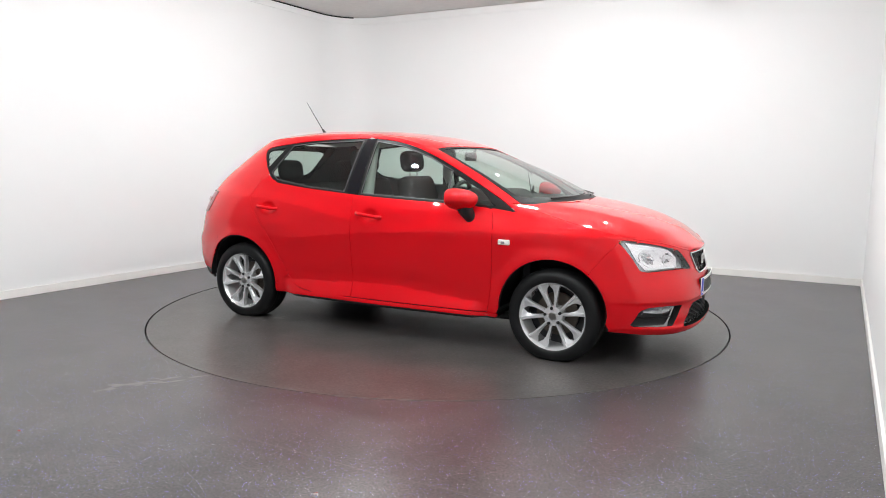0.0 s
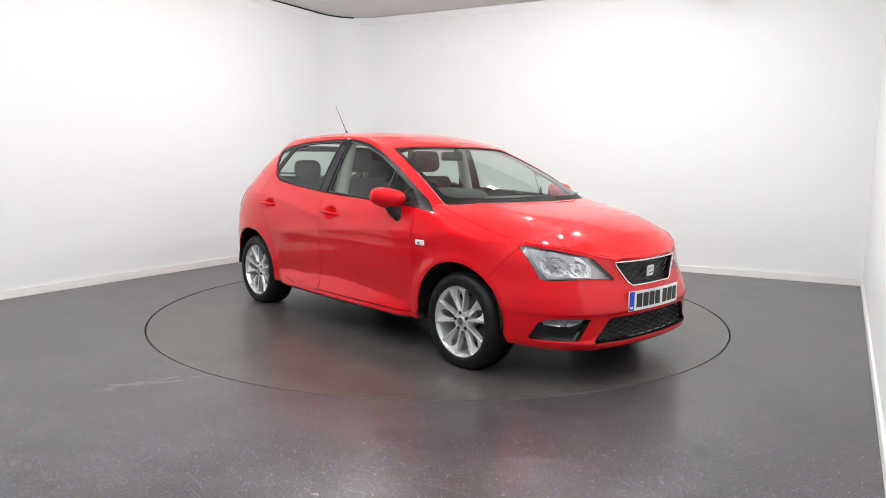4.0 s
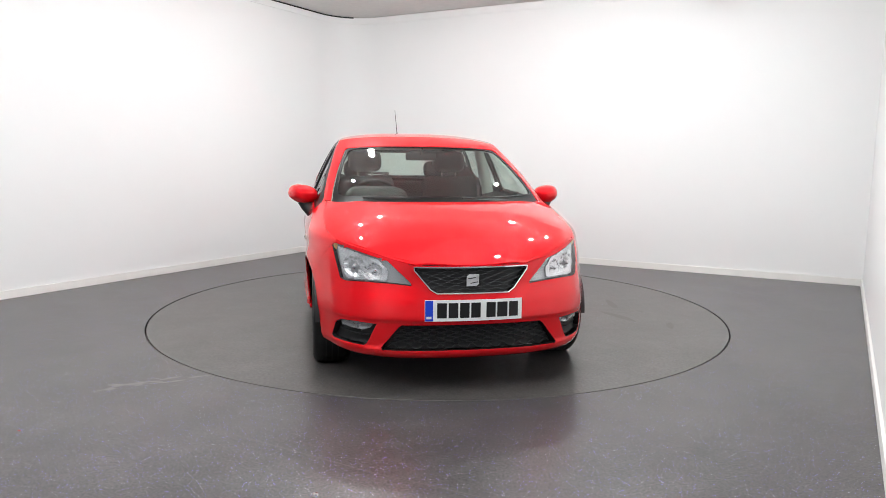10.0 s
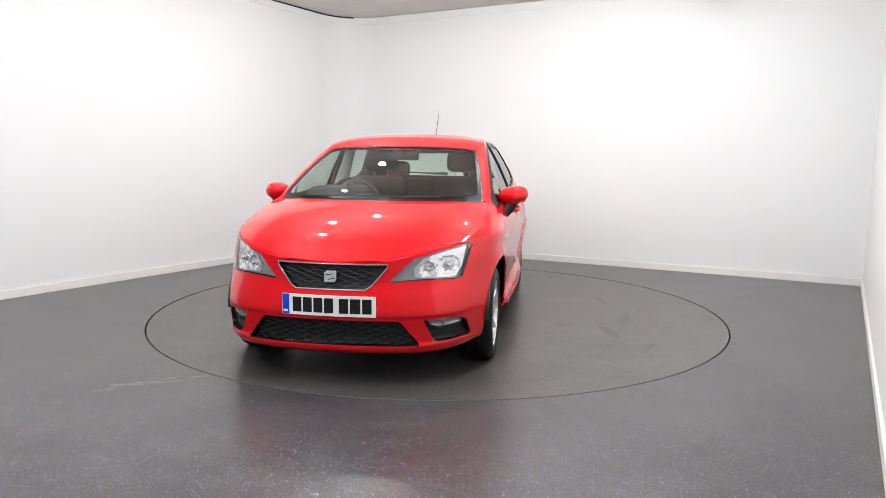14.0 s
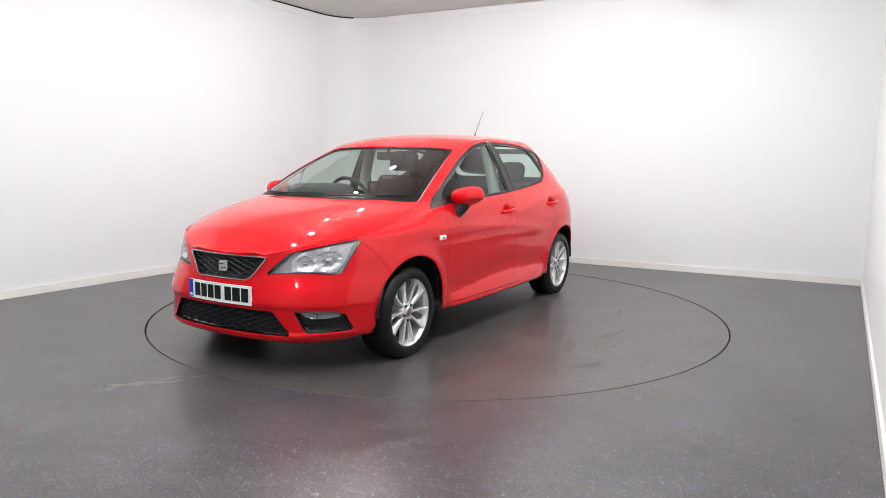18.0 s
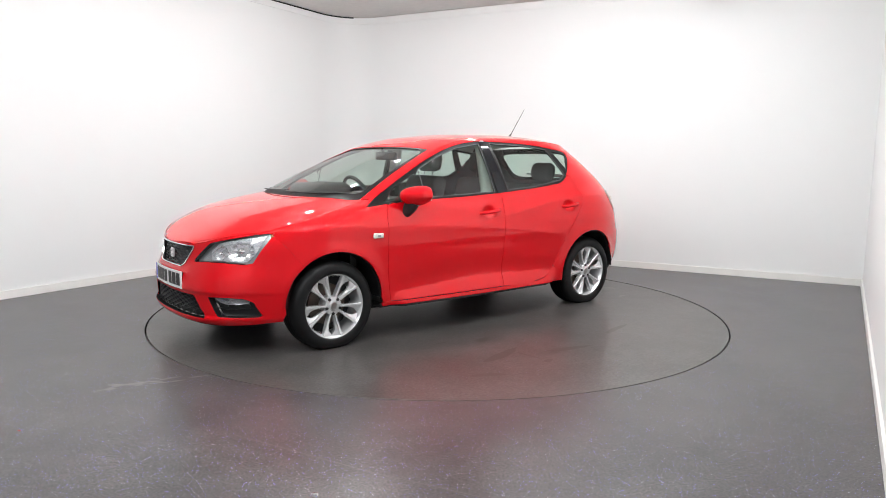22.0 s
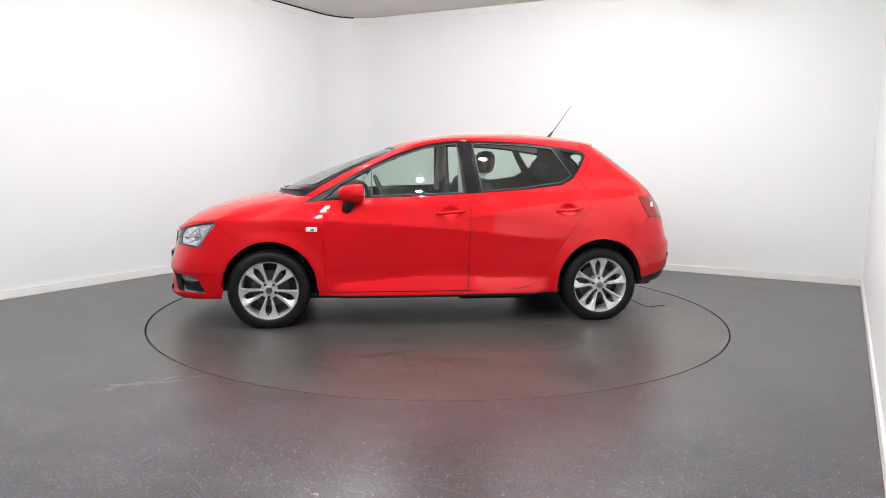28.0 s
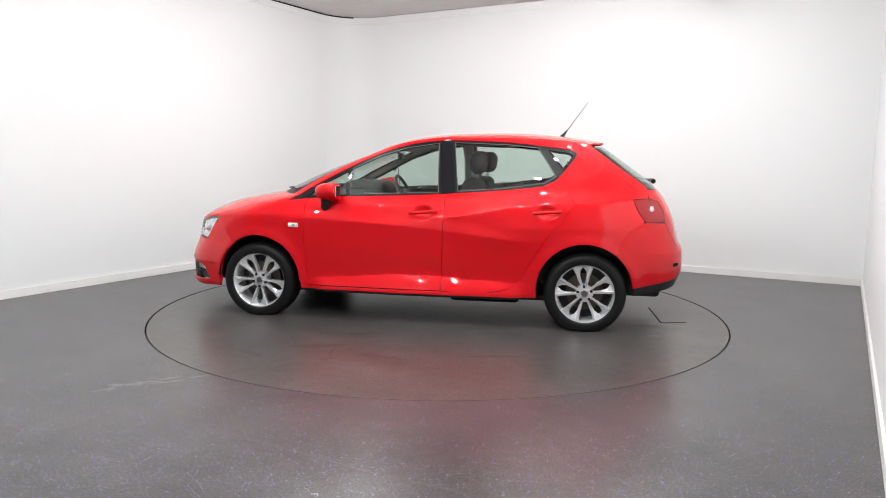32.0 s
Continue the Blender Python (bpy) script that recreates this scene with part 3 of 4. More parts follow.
FR, RR = 0.334, 0.340
front_arch = arc(AXLE, FR, -8, 188)
rear_arch = arc(-AXLE, RR, -8, 188)
hood_edge = [(1.63, 0.778), (1.39, 0.836), (1.157, 0.898), (1.03, 0.929), (0.93, 0.955)]
gap_front = [(0.828, 0.925), (0.85, 0.84), (0.854, 0.6), (0.842, 0.40), (0.820, 0.265)]
gap_mid = [(-0.222, 0.975), (-0.216, 0.85), (-0.207, 0.5), (-0.203, 0.265)]
gap_rear = [(-1.03, 1.10), (-1.075, 1.09), (-1.13, 0.982), (-1.145, 0.916), (-1.087, 0.824), (-0.973, 0.683), (-0.878, 0.538), (-0.781, 0.372), (-0.722, 0.314), (-0.661, 0.285), (-0.539, 0.266)]
SEAM_F = [(1.63, 0.77), (1.535, 0.66), (1.455, 0.55)]

# front wing, from the bonnet line to the arch
wing = join(side(hood_edge), side([(0.93, 0.955), (0.985, 0.905), (0.828, 0.925)], straight=True)[1:], side(gap_front)[1:], side([(0.820, 0.265), (0.885, 0.262)], straight=True)[1:], side([q for q in front_arch if q[1] > 0.262 and q[0] < AXLE + 0.22], straight=True)[::-1], side(SEAM_F[::-1])[1:-1])
both("front_wing", skin, wing, PAINT, car, fold=0.008, shrink=0.0018)
door_f = join(side(BELT[1:5]), side(gap_mid)[1:], side([(-0.203, 0.265), (0.820, 0.265)], straight=True)[1:], side(gap_front[::-1])[1:-1])
fd = both("front_door", skin, door_f, PAINT, car, cell=0.014, fold=0.006)
for d, flip in zip(fd, (False, True)):
    sheet("lining", skin, door_f, LINER, d, "dark grey door lining", off=-0.013, fold=0, shrink=-0.003, cell=0.03, mirror=flip)
door_r = join(side(BELT[4:]), side(DLO_REAR[:2])[1:], side(gap_rear)[1:], side([(-0.62, 0.245), (-0.203, 0.265)], straight=True)[1:], side(gap_mid[::-1])[1:-1])
rd = both("rear_door", skin, door_r, PAINT, car, cell=0.014, fold=0.006)
for d, flip in zip(rd, (False, True)):
    sheet("lining", skin, door_r, LINER, d, "dark grey door lining", off=-0.013, fold=0, shrink=-0.003, cell=0.03, mirror=flip)
sill = side([(0.89, 0.261), (-0.539, 0.262), (-0.661, 0.281), (-0.722, 0.31), (-0.781, 0.368), (-0.872, 0.302), (-0.895, 0.298), (-0.898, 0.236), (0.89, 0.236)], straight=True)
both("sill", skin, sill, PAINT, car, shrink=0.001, cell=0.011)
both("sill_guard", skin, side([(0.89, 0.234), (-0.885, 0.234), (-0.88, 0.212), (0.89, 0.212)], straight=True), BLACK, car, labels=("black plastic underside edge",) * 2, off=-0.03)
TAIL_CUT = [(-1.255, 1.338), (-1.38, 1.243), (-1.483, 1.166), (-1.586, 1.094), (-1.668, 1.026), (-1.672, 0.96)]
LAMP_F = [(-1.672, 0.96), (-1.655, 0.958), (-1.558, 0.954), (-1.594, 0.867), (-1.65, 0.796)]
SEAM_R = [(-1.65, 0.796), (-1.564, 0.745), (-1.50, 0.68), (-1.455, 0.56)]
quarter = join(side([(-1.12, 1.362), (-1.255, 1.345)], straight=True), side(TAIL_CUT)[1:], side(LAMP_F, straight=True)[1:], side(SEAM_R)[1:], side([q for q in rear_arch if q[0] > -1.458 and q[1] > 0.30][::-1], straight=True), side([(-0.872, 0.30), (-0.781, 0.372)], straight=True), side(gap_rear[:-3][::-1])[1:], side([(-1.03, 1.10), (-1.075, 1.15), (-1.15, 1.25), (-1.155, 1.283), (-1.12, 1.30)])[1:])
both("rear_quarter", skin, quarter, PAINT, car, fold=0.006, shrink=0.0015)
# roof rail and A-pillar
PILLAR = [(0.695, 0.952), (0.677, 1.03), (0.628, 1.165), (0.568, 1.283), (0.552, 1.305)]
rail = join(side(DLO_TOP)[:-1], side([(1.0, 0.90), (0.93, 0.955)], straight=True), front(PILLAR), side([(0.1, 1.355), (-0.1, 1.38), (-0.4, 1.388), (-0.9, 1.378), (-1.12, 1.362)]))
both("roof_rail", skin, rail, PAINT, car, fold=0.006)
both("pillar_lining", skin, rail, PALE, car, off=-0.012, fold=0, shrink=-0.006, cell=0.014, labels=("pale grey pillar lining",) * 2)
both("quarter_lining", skin, quarter, LINER, car, off=-0.012, fold=0, shrink=-0.008, cell=0.03, labels=("dark grey boot lining",) * 2)


def ribbon(name, line, width, material, parent, label="", closed=True, thick=0.008, off=0.0, surface=None, mirror=False):
    """A raised moulding that follows a line on the skin."""
    line = np.asarray(line, float)
    p = (surface or skin)(line[:, 0], line[:, 1])
    h = 1e-4
    f = surface or skin
    nrm = np.cross(f(line[:, 0] + h, line[:, 1]) - p, f(line[:, 0], line[:, 1] + h) - p)
    nrm /= np.linalg.norm(nrm, axis=1)[:, None] + 1e-12
    if (nrm * (p - np.array([0, 0, 0.62]))).sum() < 0:
        nrm = -nrm
    tan = np.roll(p, -1, 0) - np.roll(p, 1, 0)
    if not closed:
        tan[0], tan[-1] = p[1] - p[0], p[-1] - p[-2]
    out = np.cross(tan, nrm)
    out /= np.linalg.norm(out, axis=1)[:, None] + 1e-12
    prof = [(-0.5, -0.6), (-0.5, 0.6), (-0.3, 1.0), (0.3, 1.0), (0.5, 0.6), (0.5, -0.6)]
    rows = [p + out * (a * width) + nrm * (b * thick + off) for a, b in prof]
    if mirror:
        rows = [r * (1, -1, 1) for r in rows]
    k, n_ = len(p), len(prof)
    verts = np.concatenate(rows)
    faces = []
    for a in range(n_):
        b = (a + 1) % n_
        for i in range(k if closed else k - 1):
            j = (i + 1) % k
            faces.append((a * k + i, a * k + j, b * k + j, b * k + i))
    me = bpy.data.meshes.new(name)
    me.from_pydata([tuple(v) for v in verts], [], faces)
    bm = bmesh.new()
    bm.from_mesh(me)
    return part(name, bm, material, parent, label, smooth=35)


def build_glass():
    panes = (
        [(0.505, 0.958), (-0.165, 0.985), (-0.14, 1.345), (0.105, 1.307), (0.314, 1.240), (0.505, 1.152)],
        [(0.86, 0.938), (0.54, 0.952), (0.54, 1.128), (0.73, 1.036)],
        [(-0.31, 0.995), (-0.26, 1.350), (-0.66, 1.336), (-0.88, 1.314), (-1.012, 1.112), (-0.94, 1.064), (-0.63, 1.019)],
        [(-1.06, 1.155), (-0.945, 1.302), (-1.10, 1.282), (-1.13, 1.268), (-1.125, 1.25)])
    pillar_b = [(-0.19, 0.972), (-0.155, 1.363), (-0.235, 1.366), (-0.288, 0.982)]
    both("window_surround", skin, DLO, SEAL, car, holes=[side(np.array(h), straight=True) for h in panes], labels=("black window surround",) * 2, off=-0.004, fold=0.01, shrink=0.0)
    for h in (panes[0], panes[2]):
        for flip in (False, True):
            ribbon("window_seal", side(np.array(h + h[:1]), straight=True)[:-1], 0.007, EDGE, car, "grey window edge seal", thick=0.0015, off=-0.003, mirror=flip)
    both("window_pane", skin, DLO, PANE, car, off=-0.010, fold=0, shrink=0.012)
    both("centre_pillar", skin, side(pillar_b, straight=True), GLOSSB, car, off=0.001, labels=("gloss black pillar trim",) * 2)


build_glass()

# ---- the car: nose ----
HL = [(0.716, 0.765), (0.66, 0.752), (0.60, 0.737), (0.44, 0.694), (0.322, 0.582), (0.318, 0.568), (0.42, 0.577), (0.55, 0.579), (0.655, 0.572), (0.678, 0.582), (0.690, 0.635), (0.704, 0.695)]
GRILLE = [(-0.305, 0.665), (0.305, 0.665), (0.303, 0.648), (0.222, 0.548), (0.19, 0.529), (-0.19, 0.529), (-0.222, 0.548), (-0.303, 0.648)]
INTAKE = [(-0.375, 0.368), (0.375, 0.368), (0.392, 0.355), (0.482, 0.243), (0.472, 0.236), (-0.472, 0.236), (-0.482, 0.243), (-0.392, 0.355)]
FOG = [(0.500, 0.370), (0.60, 0.374), (0.675, 0.368), (0.704, 0.345), (0.722, 0.262), (0.715, 0.250), (0.565, 0.250), (0.550, 0.260)]


def mirror_poly(p):
    return (p * np.array([-1, 1]))[::-1]


hl = front(HL + HL[:1], straight=True)
grille = front(GRILLE + GRILLE[:1], straight=True)
intake = front(INTAKE + INTAKE[:1], straight=True)
fog = front(FOG + FOG[:1], straight=True)
half = join(front([(0.0, 0.678), (0.30, 0.671), (0.41, 0.697), (0.54, 0.736), (0.718, 0.775)], straight=True), side(SEAM_F)[1:], side([q for q in front_arch if q[0] > AXLE + 0.22 and q[1] < 0.55 and q[1] > 0.22][::-1], straight=True), side([(1.58, 0.215), (1.75, 0.20)], straight=True), front([(0.5, 0.19), (0.25, 0.182), (0, 0.18)], straight=True))
bumper = join(half, mirror_poly(half)[1:-1])
sheet("front_bumper", skin, bumper, PAINT, car, holes=[hl, mirror_poly(hl), grille, intake, fog, mirror_poly(fog)], cell=0.016, fold=0.010, shrink=0.0012)


def inner(surface, depth):
    """The surface set back along the car."""
    def f(u, v):
        p = surface(u, v)
        return p * np.array([1, 1, 1]) - np.stack([np.full_like(p[..., 0], depth), np.sign(p[..., 1]) * depth * 0.25, np.zeros_like(p[..., 0])], -1)
    return f


def closed_line(pts):
    return front(pts + pts[:1], straight=True)[:-1]


grille_part = sheet("grille", inner(skin, 0.035), grille, BLACK, car, "black honeycomb grille with a chrome frame", fold=0, shrink=0)
ribbon("recess_wall", closed_line(GRILLE), 0.004, MATTE, grille_part, off=-0.024, thick=0.022)
ribbon("grille_frame", closed_line(GRILLE), 0.010, CHROME, grille_part, "bright chrome frame")
for k in range(9):
    z0 = 0.538 + 0.0148 * k
    w = 0.205 + (z0 - 0.529) * 0.75
    ys = np.linspace(-w, w, 61)
    wave = z0 + 0.0042 * np.cos(ys * 2 * math.pi / 0.085 + math.pi * (k % 2))
    ribbon("grille_bar", np.stack([s_of_y(ys, wave), wave], 1), 0.0034, GRID, grille_part, closed=False, thick=0.006, off=-0.018)
intake_part = sheet("lower_intake", inner(skin, 0.05), intake, BLACK, car, "black honeycomb lower air intake", fold=0, shrink=0)
ribbon("recess_wall", closed_line(INTAKE), 0.004, MATTE, intake_part, off=-0.030, thick=0.028)
for k in range(8):
    z0 = 0.257 + 0.0142 * k
    w = 0.465 - (z0 - 0.236) * 0.72
    ys = np.linspace(-w, w, 81)
    wave = z0 + 0.004 * np.cos(ys * 2 * math.pi / 0.085 + math.pi * (k % 2))
    ribbon("intake_bar", np.stack([s_of_y(ys, wave), wave], 1), 0.0036, MESH, intake_part, closed=False, thick=0.006, off=-0.022)


def badge(x, z, ny, parent):
    """A plain silver lozenge badge of two slanted halves."""
    out = []
    for k, s in ((0, 1), (1, -1)):
        bm = prism([(-0.033, -0.006), (0.033, -0.006), (0.033, 0.028), (-0.020, 0.028), (-0.033, 0.016)], 0, 0.008, 0.002)
        bmesh.ops.transform(bm, matrix=pose(x, 0, z + (0.003 if s > 0 else -0.003), 90, 0, 90) @ pose(0, 0, 0, 0, 0, 0 if s > 0 else 180), verts=bm.verts)
        half_ = part("badge", bm, SATIN, parent, "plain silver badge")
        part("groove", box(-0.0005, -0.020, -0.0022, 0.001, 0.020, 0.0022, 0, 1, pose(x + 0.0085, -0.006 * s, z + 0.012 * s, 10, 0, 0)), INK, half_)
        out.append(half_)
    return out


badge(float(skin(0, 0.595)[0]) - 0.004, 0.597, 0, grille_part)

# number plate with plain bars for its characters
def plate_block(y0, z0, y1, z1, back, face, n=12):
    """A thin block bent round the bumper's bow."""
    bm = bmesh.new()
    rows = []
    for i in range(n + 1):
        y = y0 + (y1 - y0) * i / n
        x = float(skin(s_of_y(0, 0.45), 0.45)[0]) - 0.27 * y * y
        rows.append([bm.verts.new((x + d, y, z)) for d, z in ((back, z0), (face, z0), (face, z1), (back, z1))])
    for a, b in zip(rows, rows[1:]):
        for k in range(4):
            bm.faces.new((a[k], a[(k + 1) % 4], b[(k + 1) % 4], b[k]))
    bm.faces.new(rows[0])
    bm.faces.new(rows[-1][::-1])
    return bm


def number_plate():
    plate = part("number_plate", plate_block(-0.26, 0.392, 0.26, 0.503, 0.008, 0.013), WHITE, car, "white number plate with a blue end band", smooth=30)
    part("plate_band", plate_block(-0.258, 0.394, -0.218, 0.501, 0.0125, 0.0142, 2), BLUE, plate, "blue end band", smooth=30)
    part("band_mark", plate_block(-0.252, 0.405, -0.226, 0.418, 0.0138, 0.0148, 2), WHITE, plate, smooth=30)
    y = -0.197
    for w in (0.05, 0.05, 0.05, 0.05, 0, 0.05, 0.056, 0.05):
        if w:
            part("plate_bar", plate_block(y, 0.409, y + w, 0.488, 0.0125, 0.0142, 2), INK, plate, smooth=30)
            y += w + 0.0095
        else:
            y += 0.022
    part("plate_holder", plate_block(-0.24, 0.40, 0.24, 0.496, -0.008, 0.008), BLACK, plate, smooth=30)
    return plate


number_plate()


HL_BRIGHT = [(0.686, 0.742), (0.60, 0.724), (0.485, 0.692), (0.440, 0.640), (0.445, 0.588), (0.55, 0.588), (0.645, 0.583), (0.672, 0.640)]
hl_bright = front(HL_BRIGHT + HL_BRIGHT[:1], straight=True)


def faceted(surface, depth):
    """A set-back reflector pressed into bowls and facets."""
    back = inner(surface, depth)

    def f(u, v):
        p = back(u, v)
        y, z = np.abs(p[..., 1]), p[..., 2]
        big = np.maximum(0, 1 - ((y - 0.60) / 0.055) ** 2 - ((z - 0.648) / 0.055) ** 2)
        small = np.maximum(0, 1 - ((y - 0.50) / 0.04) ** 2 - ((z - 0.632) / 0.04) ** 2)
        bowl = 0.020 * np.sqrt(big) + 0.015 * np.sqrt(small)
        ray = np.arctan2(z - 0.648, y - 0.60)
        rib = 0.004 * np.abs(np.sin(ray * 4)) + 0.003 * np.abs(np.sin((y - 0.4 * z) * 40))
        return p - np.stack([bowl + rib, 0 * bowl, 0 * bowl], -1)
    return f


def headlight(mirror):
    sg = -1 if mirror else 1
    lamp = sheet("headlight", inner(skin, 0.034), hl, HOUSING, car, "clear headlight with bright reflectors", fold=0, shrink=0, mirror=mirror)
    sheet("lens", skin, hl, LENS, lamp, "clear glossy lens", off=0.0, fold=0, shrink=0.002, mirror=mirror)
    ribbon("bezel", closed_line(HL), 0.003, SEAL, lamp, off=-0.022, thick=0.020, mirror=mirror)
    sheet("reflector", faceted(skin, 0.017), hl_bright, REFLECT, lamp, "bright faceted reflector", fold=0.02, shrink=0, cell=0.008, mirror=mirror)
    for y0, z0, r in ((0.60, 0.648, 0.036), (0.50, 0.632, 0.026)):
        x0 = float(skin(s_of_y(y0, z0), z0)[0])
        bm = lathe([(0.0005, 0.012), (0.3 * r, 0.009), (0.42 * r, 0.0), (0.45 * r, -0.03)], 24)
        bmesh.ops.transform(bm, matrix=Matrix.Translation((x0 - 0.028, sg * y0, z0)) @ pose(0, 0, 0, 0, 0, -90 + sg * 18), verts=bm.verts)
        part("bulb", bm, CHROME, lamp, "clear bulb cap", smooth=60)
    x0, y0, _z = skin(s_of_y(0.705, 0.742), 0.742)
    part("indicator", box(-0.012, -0.012, -0.02, 0.012, 0.012, 0.02, 0.006, 2, Matrix.Translation((x0 - 0.022, sg * (y0 - 0.012), 0.738))), AMBER, lamp, "amber indicator", smooth=40)


headlight(False)
headlight(True)


FOG_LAMP = [(0.522, 0.362), (0.60, 0.365), (0.665, 0.360), (0.682, 0.347), (0.676, 0.334), (0.635, 0.326), (0.565, 0.326), (0.538, 0.336)]


def dimpled(surface, depth):
    """A set-back bright reflector with two bowls."""
    back = inner(surface, depth)

    def f(u, v):
        p = back(u, v)
        y, z = np.abs(p[..., 1]), p[..., 2]
        bowl = 0
        for c in (0.555, 0.635):
            bowl = bowl + 0.018 * np.sqrt(np.maximum(0, 1 - ((y - c) / 0.034) ** 2 - ((z - 0.341) / 0.022) ** 2))
        return p - np.stack([bowl, 0 * bowl, 0 * bowl], -1)
    return f


def fog_lamp(mirror):
    pod = sheet("fog_lamp", inner(skin, 0.05), fog, BLACK, car, "black recess with a clear fog lamp", fold=0, shrink=0, mirror=mirror)
    ribbon("recess_rim", closed_line(FOG), 0.005, BLACK, pod, off=-0.030, thick=0.028, mirror=mirror)
    outline = front(FOG_LAMP + FOG_LAMP[:1], straight=True)
    shell_ = sheet("reflector", dimpled(skin, 0.030), outline, HOUSING, pod, "bright fog lamp reflector", fold=0.02, shrink=0, cell=0.007, mirror=mirror)
    sheet("lens", inner(skin, 0.024), outline, LENS, shell_, "clear fog lamp lens", fold=0, shrink=0, cell=0.012, mirror=mirror)
    ribbon("ledge", front([(0.545, 0.300), (0.62, 0.296), (0.705, 0.300)], straight=True), 0.006, BLACK, pod, closed=False, off=-0.034, thick=0.006, mirror=mirror)


fog_lamp(False)
fog_lamp(True)


# painted flange behind the shut lines round each headlight
flange = front([(0.33, 0.655), (0.33, 0.70), (0.44, 0.722), (0.56, 0.757), (0.728, 0.805), (0.755, 0.79), (0.745, 0.74), (0.728, 0.60), (0.70, 0.552), (0.69, 0.552), (0.33, 0.55)], straight=True)
both("lamp_flange", skin, flange, PAINT, car, holes=[front([(y_ + 0.004 * (1 if y_ > 0.5 else -1), z_ + 0.004 * (1 if z_ > 0.65 else -1)) for y_, z_ in HL + HL[:1]], straight=True)], off=-0.006, fold=0, shrink=0, cell=0.012)


# bonnet: between the wing lines, crowned across
edge_s = join(side([(0.93, 0.955)] + hood_edge[::-1][1:])[:, :], front([(0.715, 0.778), (0.54, 0.739), (0.41, 0.700), (0.30, 0.677)], straight=True)[1:])
edge3 = skin(edge_s[:, 0], edge_s[:, 1])
spine_z = easing([(0.95, 0.992), (1.1, 0.974), (1.35, 0.938), (1.6, 0.885), (1.8, 0.808), (1.92, 0.729), (1.985, 0.684), (2.03, 0.65)])
_o = np.argsort(edge3[:, 0])
_ex, _ey, _ez = edge3[_o, 0], edge3[_o, 1], edge3[_o, 2]


def bonnet_surface(x, v):
    """v runs across from -1 to 1; x along the car."""
    y1, z1 = np.interp(x, _ex, _ey), np.interp(x, _ex, _ez)
    zc = spine_z(x)
    a = np.abs(v)
    z = zc + (z1 - zc) * (0.28 * a ** 2 + 0.72 * a ** 5)
    d = a - (0.70 + 0.10 * (1.2 - x))
    z = z + 0.0035 * np.exp(-np.sqrt(d ** 2 + 0.0008) / 0.09) * step(x, 1.9, 1.5)
    return np.stack([x, y1 * v, z], -1)


v = np.linspace(-1, 1, 41)
EDGE_X = float(edge3[-1][0])
front_edge = np.stack([EDGE_X + (float(skin(0, 0.684)[0]) + 0.004 - EDGE_X) * (1 - np.abs(v) ** 2.2), v], 1)
cowl = np.stack([1.165 - 0.21 * np.abs(v[::-1]) ** 2.5, v[::-1]], 1)
bonnet = sheet("bonnet", bonnet_surface, join(front_edge, cowl), PAINT, car, "glossy red bonnet with two raised creases", cell=0.013, fold=0.012, shrink=0.003)

# roof, crowned, between the rails
ROOF_Z = easing([(-1.40, 1.355), (-1.3, 1.378), (-1.1, 1.408), (-0.65, 1.438), (-0.25, 1.430), (0.03, 1.40), (0.2, 1.362), (0.27, 1.343), (0.33, 1.322), (0.4, 1.296)])
top_line = spline([(0.32, 1.29), (0.1, 1.352), (-0.1, 1.38), (-0.4, 1.388), (-0.9, 1.378), (-1.12, 1.362), (-1.255, 1.347), (-1.33, 1.338)], 10)
top_s = s_of_x(top_line[:, 0], top_line[:, 1])
top3 = skin(top_s, top_line[:, 1])
_to = np.argsort(top3[:, 0])


def roof_surface(x, v):
    y1, z1 = np.interp(x, top3[_to, 0], top3[_to, 1]), np.interp(x, top3[_to, 0], top3[_to, 2])
    a = np.abs(v)
    zc = ROOF_Z(x)
    return np.stack([x, y1 * v, zc + (z1 - zc) * (0.5 * a ** 2 + 0.5 * a ** 5)], -1)


r_front = np.stack([0.338 - 0.03 * np.abs(v) ** 2, v], 1)
r_back = np.stack([-1.30 + 0.03 * np.abs(v[::-1]) ** 2, v[::-1]], 1)
sheet("roof", roof_surface, join(r_front, r_back), PAINT, car, "glossy red roof panel", cell=0.03, fold=0.012, shrink=0.001)
sheet("headlining", lambda x, v: roof_surface(x, v) - np.array([0, 0, 0.03]), join(r_front, r_back), PALE, car, "pale grey headlining", cell=0.06, fold=0, shrink=0.01)

# windscreen and its black border
WS = join(front([(y - 0.004, z) for y, z in PILLAR]), front([(0.53, 1.318), (0.25, 1.332), (0, 1.336)]))
ws_half = WS
ws_low = front([(0.0, 0.957), (0.35, 0.955), (0.66, 0.951)])
ws_poly = join(ws_low, ws_half)
ws_full = join(ws_poly, mirror_poly(ws_poly)[1:-1])
inner_l = join(front([(0, 0.99), (0.35, 0.99), (0.63, 0.992)]), front([(0.655, 1.005), (0.64, 1.06), (0.608, 1.15), (0.57, 1.235), (0.545, 1.28)]), front([(0.47, 1.300), (0.25, 1.310), (0, 1.314)]))
inner_full = join(inner_l, mirror_poly(inner_l)[1:-1])
sheet("windscreen_border", skin, ws_full, SEAL, car, "black windscreen border", holes=[inner_full], off=-0.004, fold=0.006)
sheet("windscreen", skin, ws_full, SCREEN, car, "clear laminated windscreen", off=-0.009, fold=0, shrink=0.01)

# ---- the car: tail ----
tl = side([(-1.558, 0.953), (-1.656, 0.957), (-1.735, 0.94), (-1.785, 0.863), (-1.79, 0.79), (-1.65, 0.797), (-1.594, 0.867)], straight=True)
TL_IN = [(-1.735, 0.94), (-1.785, 0.863), (-1.79, 0.79)]


